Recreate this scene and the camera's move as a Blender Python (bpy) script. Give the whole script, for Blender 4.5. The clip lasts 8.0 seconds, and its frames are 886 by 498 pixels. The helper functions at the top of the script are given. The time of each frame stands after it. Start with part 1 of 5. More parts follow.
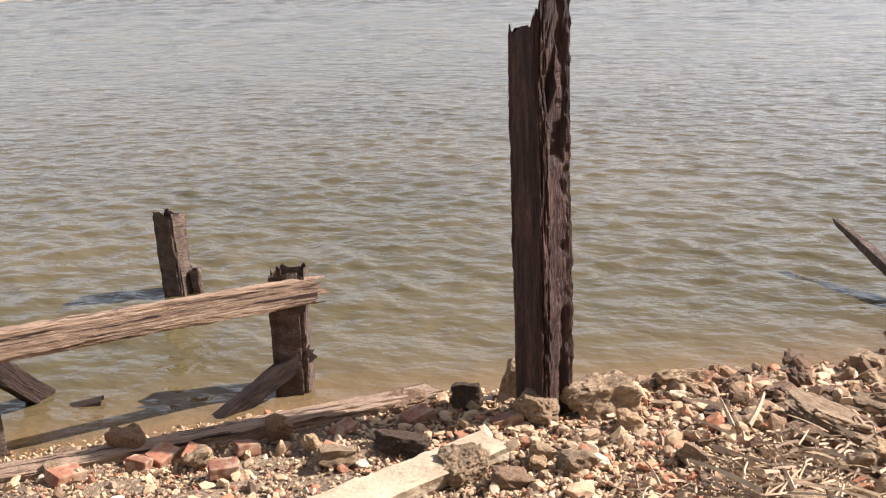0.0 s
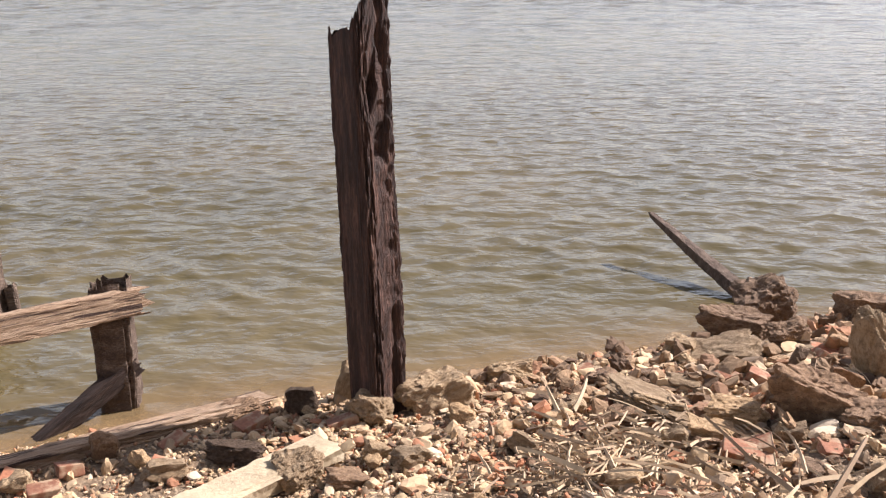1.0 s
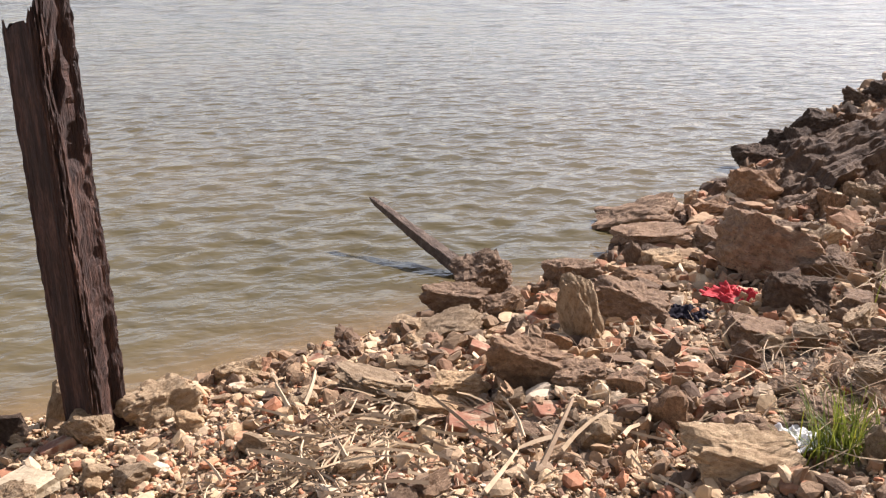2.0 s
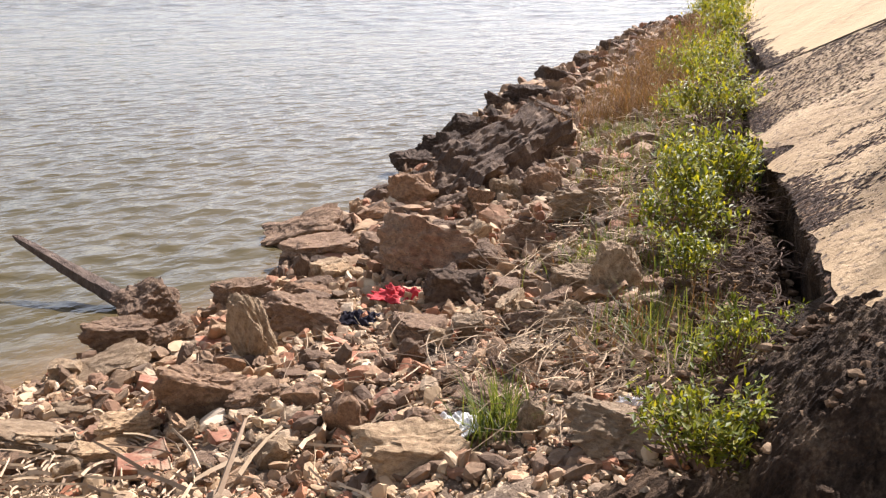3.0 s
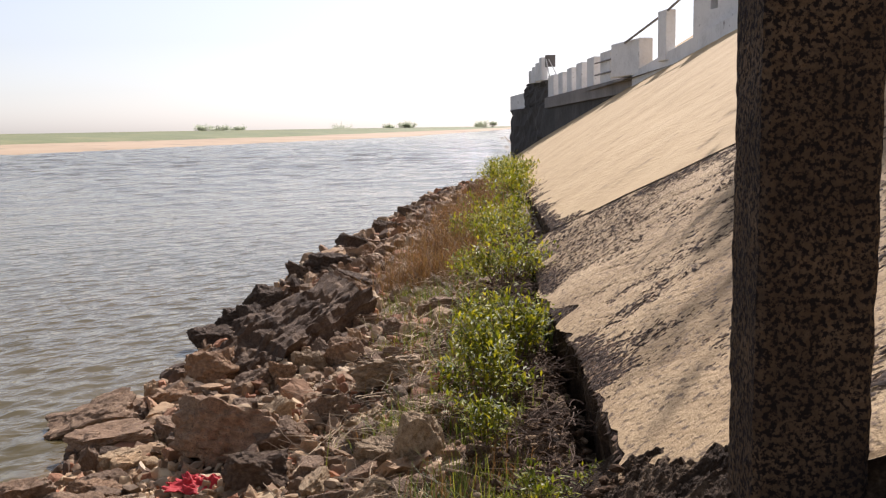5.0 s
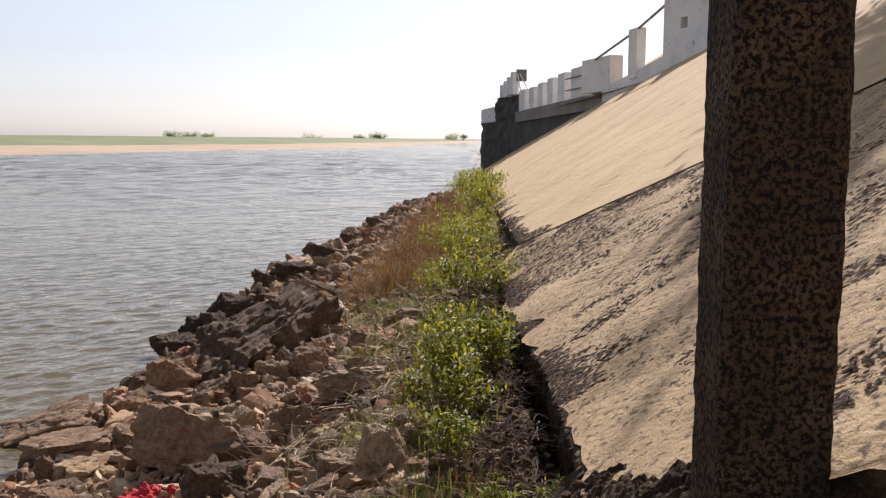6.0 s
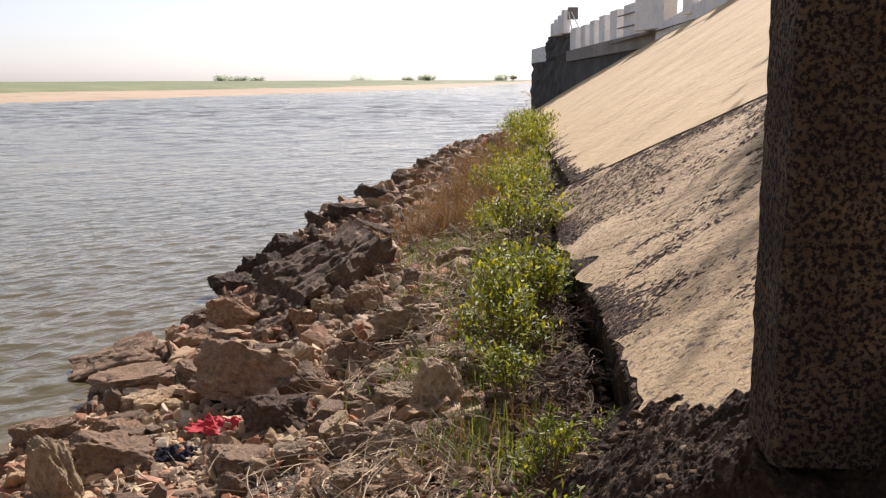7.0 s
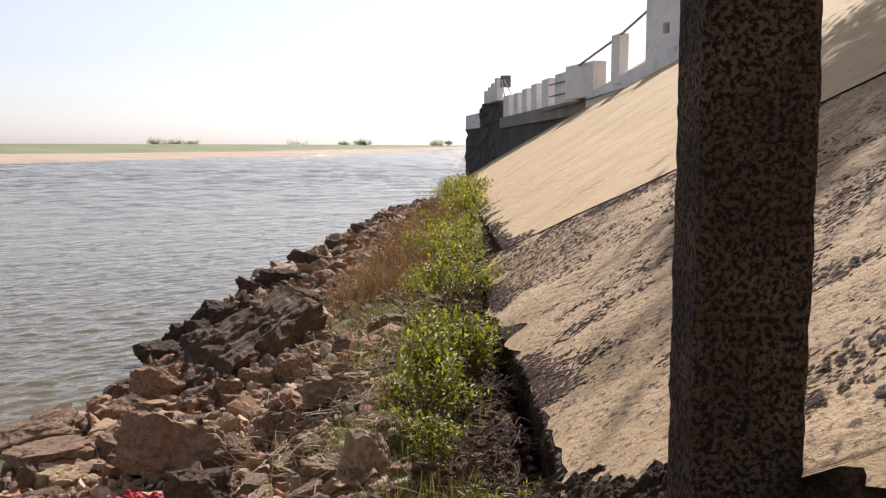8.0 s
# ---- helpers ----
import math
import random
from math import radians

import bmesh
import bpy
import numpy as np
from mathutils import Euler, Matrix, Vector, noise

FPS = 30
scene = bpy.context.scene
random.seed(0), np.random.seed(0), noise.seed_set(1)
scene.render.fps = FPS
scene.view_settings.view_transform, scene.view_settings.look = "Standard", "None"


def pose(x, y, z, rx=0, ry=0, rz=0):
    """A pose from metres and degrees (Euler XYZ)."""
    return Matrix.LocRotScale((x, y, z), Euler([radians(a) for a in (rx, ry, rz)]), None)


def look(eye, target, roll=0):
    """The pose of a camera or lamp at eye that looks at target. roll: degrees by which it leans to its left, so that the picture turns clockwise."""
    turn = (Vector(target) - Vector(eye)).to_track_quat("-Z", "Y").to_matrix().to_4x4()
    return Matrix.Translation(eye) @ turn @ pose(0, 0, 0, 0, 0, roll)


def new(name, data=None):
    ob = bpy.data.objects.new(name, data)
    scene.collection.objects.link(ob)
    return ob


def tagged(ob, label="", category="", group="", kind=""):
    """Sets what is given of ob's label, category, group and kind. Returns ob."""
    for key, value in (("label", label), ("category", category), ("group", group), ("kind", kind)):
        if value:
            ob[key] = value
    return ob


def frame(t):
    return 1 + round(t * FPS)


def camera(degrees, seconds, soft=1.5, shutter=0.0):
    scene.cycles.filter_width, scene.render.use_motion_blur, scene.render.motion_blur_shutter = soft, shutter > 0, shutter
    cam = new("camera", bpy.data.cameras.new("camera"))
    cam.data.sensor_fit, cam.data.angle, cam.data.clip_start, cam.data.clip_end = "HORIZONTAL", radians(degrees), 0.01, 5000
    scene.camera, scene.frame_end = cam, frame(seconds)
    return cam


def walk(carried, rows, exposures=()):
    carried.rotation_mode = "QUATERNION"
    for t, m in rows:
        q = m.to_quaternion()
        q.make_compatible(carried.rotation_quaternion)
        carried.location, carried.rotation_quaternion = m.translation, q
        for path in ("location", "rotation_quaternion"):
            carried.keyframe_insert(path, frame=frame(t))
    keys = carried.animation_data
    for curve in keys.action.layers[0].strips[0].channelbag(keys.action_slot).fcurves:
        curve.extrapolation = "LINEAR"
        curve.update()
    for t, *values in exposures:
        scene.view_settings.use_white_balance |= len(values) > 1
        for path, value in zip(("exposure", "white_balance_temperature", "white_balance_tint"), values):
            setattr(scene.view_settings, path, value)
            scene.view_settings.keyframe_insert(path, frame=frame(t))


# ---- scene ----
cam = camera(50.8, 8.0, soft=1.25)
walk(cam, [
    (0.0, pose(-0.231, -0.175, 1.858, 72.92, 1.70, 61.94)),
    (0.5, pose(-0.217, -0.173, 1.861, 72.86, 0.39, 57.46)),
    (1.0, pose(-0.176, -0.138, 1.842, 73.09, 0.95, 52.17)),
    (1.5, pose(-0.138, -0.100, 1.849, 72.46, 0.90, 44.58)),
    (2.0, pose(-0.150, -0.068, 1.860, 71.98, 0.41, 35.45)),
    (2.2, pose(-0.154, -0.048, 1.871, 71.71, 0.53, 30.55)),
    (3.3, pose(-0.055, -0.019, 1.853, 73.90, 0.27, 10.90)),
    (3.5, pose(-0.055, -0.033, 1.872, 75.26, 0.23, 8.29)),
    (4.0, pose(-0.033, -0.002, 1.888, 79.26, 0.94, 4.57)),
    (4.2, pose(-0.034, -0.013, 1.899, 80.81, 1.20, 3.85)),
    (5.5, pose(-0.017, 0.015, 1.906, 82.85, 0.45, 2.53)),
    (6.0, pose(-0.018, 0.024, 1.901, 83.28, -0.33, 1.47)),
    (6.5, pose(-0.030, 0.007, 1.891, 82.52, -0.36, 2.61)),
    (7.0, pose(-0.039, -0.005, 1.878, 79.77, 0.38, 4.45)),
    (7.5, pose(-0.011, 0.016, 1.891, 81.08, -0.06, 3.04)),
    (8.0, pose(-0.000, 0.000, 1.900, 83.66, -0.03, 0.56)),
], exposures=[(0.0, 1.08, 6180, 19), (1.5, 1.08, 6180, 19), (2.2, 1.06, 6180, 19), (3.3, 1.21, 6080, 18), (3.8, 1.13, 6030, 17), (4.2, 0.96, 6080, 17), (5.0, 0.56, 6130, 18), (6.5, 0.43, 6130, 18), (7.0, 0.62, 6130, 18), (8.0, 0.52, 6130, 18)])

# ---- light: a clear midday sky, the sun over the far reach of the river ----
SUN_AZ, SUN_EL = -18.0, 42.0
world = bpy.data.worlds.new("sky")
scene.world = world
world.use_nodes = True
wn = world.node_tree.nodes
sky = wn.new("ShaderNodeTexSky")
sky.sky_type = "NISHITA"
sky.sun_disc = False
sky.sun_elevation = radians(SUN_EL)
sky.sun_rotation = radians(-SUN_AZ)
sky.air_density, sky.dust_density, sky.ozone_density = 1.0, 0.9, 1.0
pale = wn.new("ShaderNodeHueSaturation")
pale.inputs["Saturation"].default_value = 0.45
world.node_tree.links.new(sky.outputs[0], pale.inputs["Color"])
world.node_tree.links.new(pale.outputs[0], wn["Background"].inputs[0])
wn["Background"].inputs[1].default_value = 0.085
sun = new("sun", bpy.data.lights.new("sun", "SUN"))
sun.data.energy, sun.data.angle, sun.data.color = 5.0, radians(0.53), (1.0, 0.94, 0.86)
sa, se = radians(SUN_AZ), radians(SUN_EL)
sun.matrix_world = look((-math.sin(sa) * math.cos(se) * 30, math.cos(sa) * math.cos(se) * 30, math.sin(se) * 30), (0, 0, 0))


# ---- materials ----
def ramp(nt, stops):
    n = nt.nodes.new("ShaderNodeValToRGB")
    e = n.color_ramp.elements
    while len(e) < len(stops):
        e.new(0.5)
    for k, (p, c) in enumerate(stops):
        e[k].position, e[k].color = p, (c[0], c[1], c[2], 1)
    return n


def noise_node(nt, scale, detail=5, rough=0.6, vec=None, stretch=None, distort=0.0):
    n = nt.nodes.new("ShaderNodeTexNoise")
    n.inputs["Scale"].default_value, n.inputs["Detail"].default_value, n.inputs["Roughness"].default_value = scale, detail, rough
    n.inputs["Distortion"].default_value = distort
    if vec is not None:
        if stretch:
            m = nt.nodes.new("ShaderNodeMapping")
            m.inputs["Scale"].default_value = stretch
            nt.links.new(vec, m.inputs[0])
            vec = m.outputs[0]
        nt.links.new(vec, n.inputs["Vector"])
    return n


def mix(nt, a, b, fac, mode="MIX"):
    n = nt.nodes.new("ShaderNodeMix")
    n.data_type, n.blend_type = "RGBA", mode
    for sock, val in ((n.inputs[0], fac), (n.inputs[6], a), (n.inputs[7], b)):
        if hasattr(val, "links"):
            nt.links.new(val, sock)
        elif isinstance(val, (int, float)):
            sock.default_value = val
        else:
            sock.default_value = (*val, 1)
    return n.outputs[2]


def surface(name, stops, scale=6, stretch=None, rough=0.85, speck=None, speck_scale=40, speck_at=(0.5, 0.6), bump=0.4,
            bump_scale=60, dist=0.01, vary=None, island=False, metallic=0.0, coarse=0.6, space="Object", spec=0.4):
    """A worn surface: colours by a coarse and a fine noise, dark or light specks, random shade by object, and relief."""
    m = bpy.data.materials.new(name)
    m.use_nodes = True
    nt = m.node_tree
    bs = nt.nodes["Principled BSDF"]
    tc = nt.nodes.new("ShaderNodeTexCoord")
    vec = tc.outputs[space]
    if island or vary:
        src = nt.nodes.new("ShaderNodeNewGeometry").outputs["Random Per Island"] if island else nt.nodes.new("ShaderNodeObjectInfo").outputs["Random"]
    big = noise_node(nt, scale, 3, 0.6, vec, stretch)
    fine = noise_node(nt, scale * 9, 5, 0.7, vec, stretch)
    add = nt.nodes.new("ShaderNodeMath")
    add.operation = "MULTIPLY_ADD"
    nt.links.new(fine.outputs[0], add.inputs[0])
    add.inputs[1].default_value = 1 - coarse
    sc = nt.nodes.new("ShaderNodeMath")
    sc.operation = "MULTIPLY"
    sc.inputs[1].default_value = coarse
    nt.links.new(big.outputs[0], sc.inputs[0])
    nt.links.new(sc.outputs[0], add.inputs[2])
    rp = ramp(nt, stops)
    nt.links.new(add.outputs[0], rp.inputs[0])
    col = rp.outputs[0]
    if vary:
        vr = ramp(nt, vary)
        nt.links.new(src, vr.inputs[0])
        col = mix(nt, col, vr.outputs[0], 1.0, "MULTIPLY")
    if speck:
        sp = noise_node(nt, speck_scale, 3, 0.65, vec, stretch)
        sr = ramp(nt, [(speck_at[0], (0, 0, 0)), (speck_at[1], (1, 1, 1))])
        nt.links.new(sp.outputs[0], sr.inputs[0])
        col = mix(nt, col, speck, sr.outputs[0])
    nt.links.new(col, bs.inputs["Base Color"])
    rr = nt.nodes.new("ShaderNodeMapRange")
    rr.inputs[3].default_value, rr.inputs[4].default_value = rough - 0.12, min(1, rough + 0.1)
    nt.links.new(fine.outputs[0], rr.inputs[0])
    nt.links.new(rr.outputs[0], bs.inputs["Roughness"])
    bs.inputs["Metallic"].default_value = metallic
    bs.inputs["Specular IOR Level"].default_value = spec
    if bump:
        bn = noise_node(nt, bump_scale, 6, 0.65, vec, stretch)
        bp = nt.nodes.new("ShaderNodeBump")
        bp.inputs["Strength"].default_value, bp.inputs["Distance"].default_value = bump, dist
        nt.links.new(bn.outputs[0], bp.inputs["Height"])
        nt.links.new(bp.outputs[0], bs.inputs["Normal"])
    return m


GREY = [(0.0, (0.62, 0.6, 0.58)), (0.4, (0.85, 0.83, 0.8)), (0.7, (1, 0.97, 0.92)), (1.0, (1.15, 1.05, 0.92))]
M_LIME = surface("limestone", [(0.3, (0.16, 0.1, 0.055)), (0.48, (0.4, 0.28, 0.16)), (0.68, (0.62, 0.48, 0.31))], 5, speck=(0.12, 0.085, 0.055),
                 speck_scale=22, speck_at=(0.58, 0.72), vary=GREY, bump=0.7, bump_scale=35, dist=0.02)
M_BROWN = surface("brown_stone", [(0.3, (0.12, 0.07, 0.04)), (0.5, (0.27, 0.17, 0.1)), (0.7, (0.44, 0.31, 0.19))], 6, speck=(0.06, 0.045, 0.035),
                  speck_scale=26, speck_at=(0.55, 0.7), vary=GREY, bump=0.7, bump_scale=35, dist=0.02)
M_DARK = surface("dark_stone", [(0.3, (0.05, 0.034, 0.024)), (0.5, (0.14, 0.096, 0.066)), (0.7, (0.28, 0.2, 0.14))], 6, vary=GREY, bump=0.9,
                 bump_scale=30, dist=0.03, rough=0.85, spec=0.2)
M_SLAB = surface("black_stone", [(0.3, (0.035, 0.023, 0.016)), (0.5, (0.11, 0.074, 0.05)), (0.7, (0.25, 0.175, 0.115))], 5, bump=1.0, bump_scale=22, dist=0.03, spec=0.2, rough=0.88)
M_BRICK = surface("brick_clay", [(0.3, (0.17, 0.07, 0.04)), (0.5, (0.33, 0.145, 0.082)), (0.7, (0.46, 0.24, 0.145))], 9, speck=(0.34, 0.24, 0.15),
                  speck_scale=16, speck_at=(0.46, 0.64), vary=GREY, bump=0.5, bump_scale=70, dist=0.008)
M_RUBBLE = surface("bank_rubble", [(0.25, (0.6, 0.55, 0.5)), (0.5, (1.15, 1.1, 1.05)), (0.75, (1.55, 1.48, 1.38))], 14, island=True, bump=0.7, bump_scale=60, dist=0.012, spec=0.25,
                   vary=[(0.0, (0.2, 0.13, 0.078)), (0.2, (0.34, 0.235, 0.14)), (0.36, (0.1, 0.066, 0.042)), (0.6, (0.26, 0.175, 0.105)),
                         (0.68, (0.32, 0.155, 0.088)), (0.74, (0.16, 0.105, 0.065)), (0.86, (0.08, 0.053, 0.036)), (1.0, (0.46, 0.36, 0.24))])
M_GRAVEL = surface("gravel", [(0.2, (0.8, 0.77, 0.74)), (0.8, (1.25, 1.22, 1.18))], 40, island=True, bump=0.5, bump_scale=120, dist=0.006,
                   vary=[(0.0, (0.42, 0.29, 0.165)), (0.25, (0.5, 0.375, 0.225)), (0.42, (0.17, 0.105, 0.06)), (0.55, (0.46, 0.345, 0.215)),
                         (0.68, (0.42, 0.18, 0.09)), (0.8, (0.11, 0.072, 0.046)), (0.9, (0.5, 0.37, 0.23)), (1.0, (0.58, 0.48, 0.35))])
M_SOIL = surface("shore_soil", [(0.3, (0.07, 0.045, 0.026)), (0.5, (0.18, 0.122, 0.073)), (0.7, (0.34, 0.24, 0.145))], 4, speck=(0.4, 0.3, 0.19),
                 speck_scale=45, speck_at=(0.55, 0.62), bump=0.8, bump_scale=50, dist=0.03)
M_CONC = surface("slope_concrete", [(0.25, (0.36, 0.25, 0.125)), (0.5, (0.48, 0.345, 0.185)), (0.75, (0.57, 0.425, 0.245))], 0.7, bump=0.4, bump_scale=40,
                 dist=0.008, coarse=0.5, spec=0.2, speck=(0.27, 0.19, 0.1), speck_scale=3.2, speck_at=(0.62, 0.76))
M_CONC_OLD = surface("old_slope_concrete", [(0.28, (0.2, 0.13, 0.07)), (0.46, (0.37, 0.255, 0.135)), (0.7, (0.51, 0.37, 0.21))], 1.5,
                     speck=(0.13, 0.088, 0.055), speck_scale=30, speck_at=(0.52, 0.64), bump=0.8, bump_scale=48, dist=0.012, coarse=0.6, spec=0.2)
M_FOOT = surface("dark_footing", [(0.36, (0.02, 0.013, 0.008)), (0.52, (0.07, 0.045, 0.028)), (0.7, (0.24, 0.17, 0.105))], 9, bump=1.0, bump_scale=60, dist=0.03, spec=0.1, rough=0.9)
M_EARTH = surface("dark_earth", [(0.34, (0.03, 0.017, 0.009)), (0.5, (0.1, 0.062, 0.036)), (0.66, (0.28, 0.19, 0.115))], 12, bump=1.0, bump_scale=70, dist=0.025, spec=0.15, rough=0.9)
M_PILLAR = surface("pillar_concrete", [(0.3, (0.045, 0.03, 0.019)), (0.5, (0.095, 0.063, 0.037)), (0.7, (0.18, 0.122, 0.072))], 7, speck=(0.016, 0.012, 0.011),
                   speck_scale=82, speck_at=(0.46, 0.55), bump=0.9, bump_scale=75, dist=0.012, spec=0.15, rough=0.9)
M_CLOD = surface("earth_clod", [(0.3, (0.6, 0.55, 0.5)), (0.7, (1.2, 1.15, 1.1))], 30, island=True, bump=0.6, bump_scale=90, dist=0.008, spec=0.1, rough=0.9,
                 vary=[(0.0, (0.05, 0.03, 0.018)), (0.5, (0.1, 0.064, 0.038)), (0.85, (0.17, 0.115, 0.07)), (1.0, (0.34, 0.25, 0.16))])
M_WET = surface("wet_timber", [(0.3, (0.012, 0.007, 0.005)), (0.5, (0.035, 0.02, 0.014)), (0.7, (0.1, 0.06, 0.042))], 6, stretch=(0.8, 8, 8), bump=1.0, bump_scale=14, dist=0.02, spec=0.3)
M_STRIP = surface("pale_concrete", [(0.3, (0.26, 0.2, 0.12)), (0.5, (0.43, 0.345, 0.225)), (0.7, (0.54, 0.45, 0.31))], 7, speck=(0.25, 0.18, 0.11), speck_scale=14, speck_at=(0.6, 0.72),
                  bump=0.6, bump_scale=60, dist=0.01)
M_WHITE = surface("whitewash", [(0.3, (0.55, 0.54, 0.52)), (0.5, (0.74, 0.73, 0.71)), (0.7, (0.82, 0.81, 0.79))], 1.5, speck=(0.3, 0.28, 0.26), speck_scale=3.0,
                  speck_at=(0.66, 0.74), bump=0.2, bump_scale=20)
M_QUAY = surface("quay_stone", [(0.3, (0.03, 0.028, 0.027)), (0.5, (0.06, 0.055, 0.052)), (0.7, (0.11, 0.1, 0.095))], 0.8, stretch=(1, 1, 0.35), bump=0.6,
                 bump_scale=6, dist=0.08)
M_CAP = surface("quay_concrete", [(0.3, (0.13, 0.12, 0.11)), (0.5, (0.22, 0.2, 0.185)), (0.7, (0.3, 0.275, 0.25))], 1.0, stretch=(1, 1, 0.4), bump=0.5, bump_scale=12, dist=0.04)
M_TIMBER = surface("silvered_timber", [(0.3, (0.15, 0.088, 0.052)), (0.48, (0.42, 0.28, 0.175)), (0.66, (0.62, 0.47, 0.33))], 3.5, speck=(0.06, 0.032, 0.02), speck_scale=5, speck_at=(0.56, 0.62), stretch=(0.5, 9, 9), bump=1.0,
                   bump_scale=9, dist=0.04, coarse=0.35)
M_POST = surface("rotten_timber", [(0.3, (0.014, 0.008, 0.006)), (0.5, (0.055, 0.028, 0.02)), (0.68, (0.22, 0.115, 0.08))], 5, stretch=(8, 8, 0.8), bump=1.0,
                 bump_scale=14, dist=0.03, coarse=0.5, rough=0.7)
M_PILE = surface("weedy_timber", [(0.3, (0.03, 0.02, 0.014)), (0.5, (0.12, 0.08, 0.055)), (0.68, (0.3, 0.225, 0.165))], 12, stretch=(2, 2, 0.8), bump=1.0,
                 bump_scale=30, dist=0.03, coarse=0.4)
M_LEAF = surface("leaf", [(0.3, (0.1, 0.12, 0.012)), (0.5, (0.17, 0.2, 0.02)), (0.7, (0.29, 0.3, 0.045))], 8, island=True, bump=0,
                 vary=[(0, (0.28, 0.3, 0.22)), (0.4, (0.8, 0.85, 0.75)), (0.8, (1.35, 1.15, 0.8)), (1, (1.7, 1.4, 1.1))], rough=0.55)
M_DRYGRASS = surface("dry_grass", [(0.3, (0.13, 0.065, 0.025)), (0.5, (0.22, 0.13, 0.055)), (0.7, (0.3, 0.2, 0.085))], 5, island=True, bump=0,
                     vary=[(0, (0.55, 0.5, 0.45)), (0.45, (0.9, 1.0, 0.75)), (1, (1.4, 1.25, 1.1))], rough=0.7)
M_GREENGRASS = surface("grass", [(0.3, (0.07, 0.1, 0.02)), (0.7, (0.16, 0.2, 0.045))], 5, island=True, bump=0,
                       vary=[(0, (0.6, 0.65, 0.5)), (0.6, (1, 1, 1)), (1, (1.6, 1.3, 1.0))], rough=0.6)
M_STRAW = surface("straw", [(0.3, (0.3, 0.22, 0.13)), (0.7, (0.55, 0.44, 0.3))], 6, island=True, bump=0,
                  vary=[(0, (0.5, 0.42, 0.36)), (0.5, (1, 0.95, 0.9)), (1, (1.25, 1.2, 1.1))], rough=0.7)
M_TWIG = surface("twig", [(0.3, (0.1, 0.06, 0.04)), (0.7, (0.26, 0.17, 0.11))], 12, vary=GREY, bump=0.3)
M_DEBRIS = surface("slope_debris", [(0.3, (0.045, 0.029, 0.02)), (0.7, (0.13, 0.088, 0.06))], 9, island=True, bump=0.4, spec=0.1,
                   vary=[(0, (0.4, 0.4, 0.42)), (0.7, (1, 1, 1)), (0.95, (1.7, 1.6, 1.45)), (1, (3.2, 3.0, 2.5))])
M_RED = surface("red_cloth", [(0.3, (0.36, 0.012, 0.016)), (0.7, (0.46, 0.025, 0.03))], 14, bump=0.4, bump_scale=90, rough=0.75)
M_NAVY = surface("navy_cloth", [(0.3, (0.01, 0.009, 0.013)), (0.7, (0.032, 0.028, 0.038))], 14, bump=0.4, bump_scale=90, spec=0.1)
M_PLASTIC = surface("white_plastic", [(0.3, (0.6, 0.58, 0.55)), (0.7, (0.85, 0.84, 0.82))], 14, bump=0.3, rough=0.35)
M_SAND = surface("river_sand", [(0.3, (0.27, 0.185, 0.11)), (0.5, (0.38, 0.27, 0.165)), (0.7, (0.46, 0.34, 0.22))], 0.05, stretch=(1, 1, 1), bump=0.2, bump_scale=1.0,
                 speck=(0.2, 0.17, 0.11), speck_scale=0.12, speck_at=(0.62, 0.7))
M_FIELD = surface("far_grass", [(0.3, (0.08, 0.1, 0.035)), (0.5, (0.15, 0.165, 0.065)), (0.7, (0.24, 0.22, 0.1))], 0.05, bump=0.3, bump_scale=1.0, dist=0.3)
# The haze over the far trees is put into this pale leaf colour.
M_FARTREE = surface("far_tree", [(0.3, (0.26, 0.28, 0.21)), (0.7, (0.36, 0.38, 0.29))], 0.6, bump=0.2, bump_scale=3)
M_STEEL = surface("rusted_steel", [(0.3, (0.12, 0.1, 0.09)), (0.7, (0.3, 0.28, 0.26))], 8, bump=0.2, rough=0.6, metallic=0.3)


def let_light_through(m, share, tint):
    """Thin leaves glow a little when the sun stands behind them."""
    nt = m.node_tree
    bs, out = nt.nodes["Principled BSDF"], nt.nodes["Material Output"]
    tl = nt.nodes.new("ShaderNodeBsdfTranslucent")
    src = bs.inputs["Base Color"].links[0].from_socket
    nt.links.new(mix(nt, src, tint, 1.0, "MULTIPLY"), tl.inputs[0])
    mx = nt.nodes.new("ShaderNodeMixShader")
    mx.inputs[0].default_value = share
    nt.links.new(bs.outputs[0], mx.inputs[1])
    nt.links.new(tl.outputs[0], mx.inputs[2])
    nt.links.new(mx.outputs[0], out.inputs[0])


let_light_through(M_LEAF, 0.45, (1.7, 1.5, 0.7))
# Large share and bright tint lighten the far crowns further, for haze.
let_light_through(M_FARTREE, 0.8, (1.5, 1.5, 1.4))
let_light_through(M_GREENGRASS, 0.45, (1.7, 1.5, 0.9))
let_light_through(M_DRYGRASS, 0.35, (1.2, 1.0, 0.8))


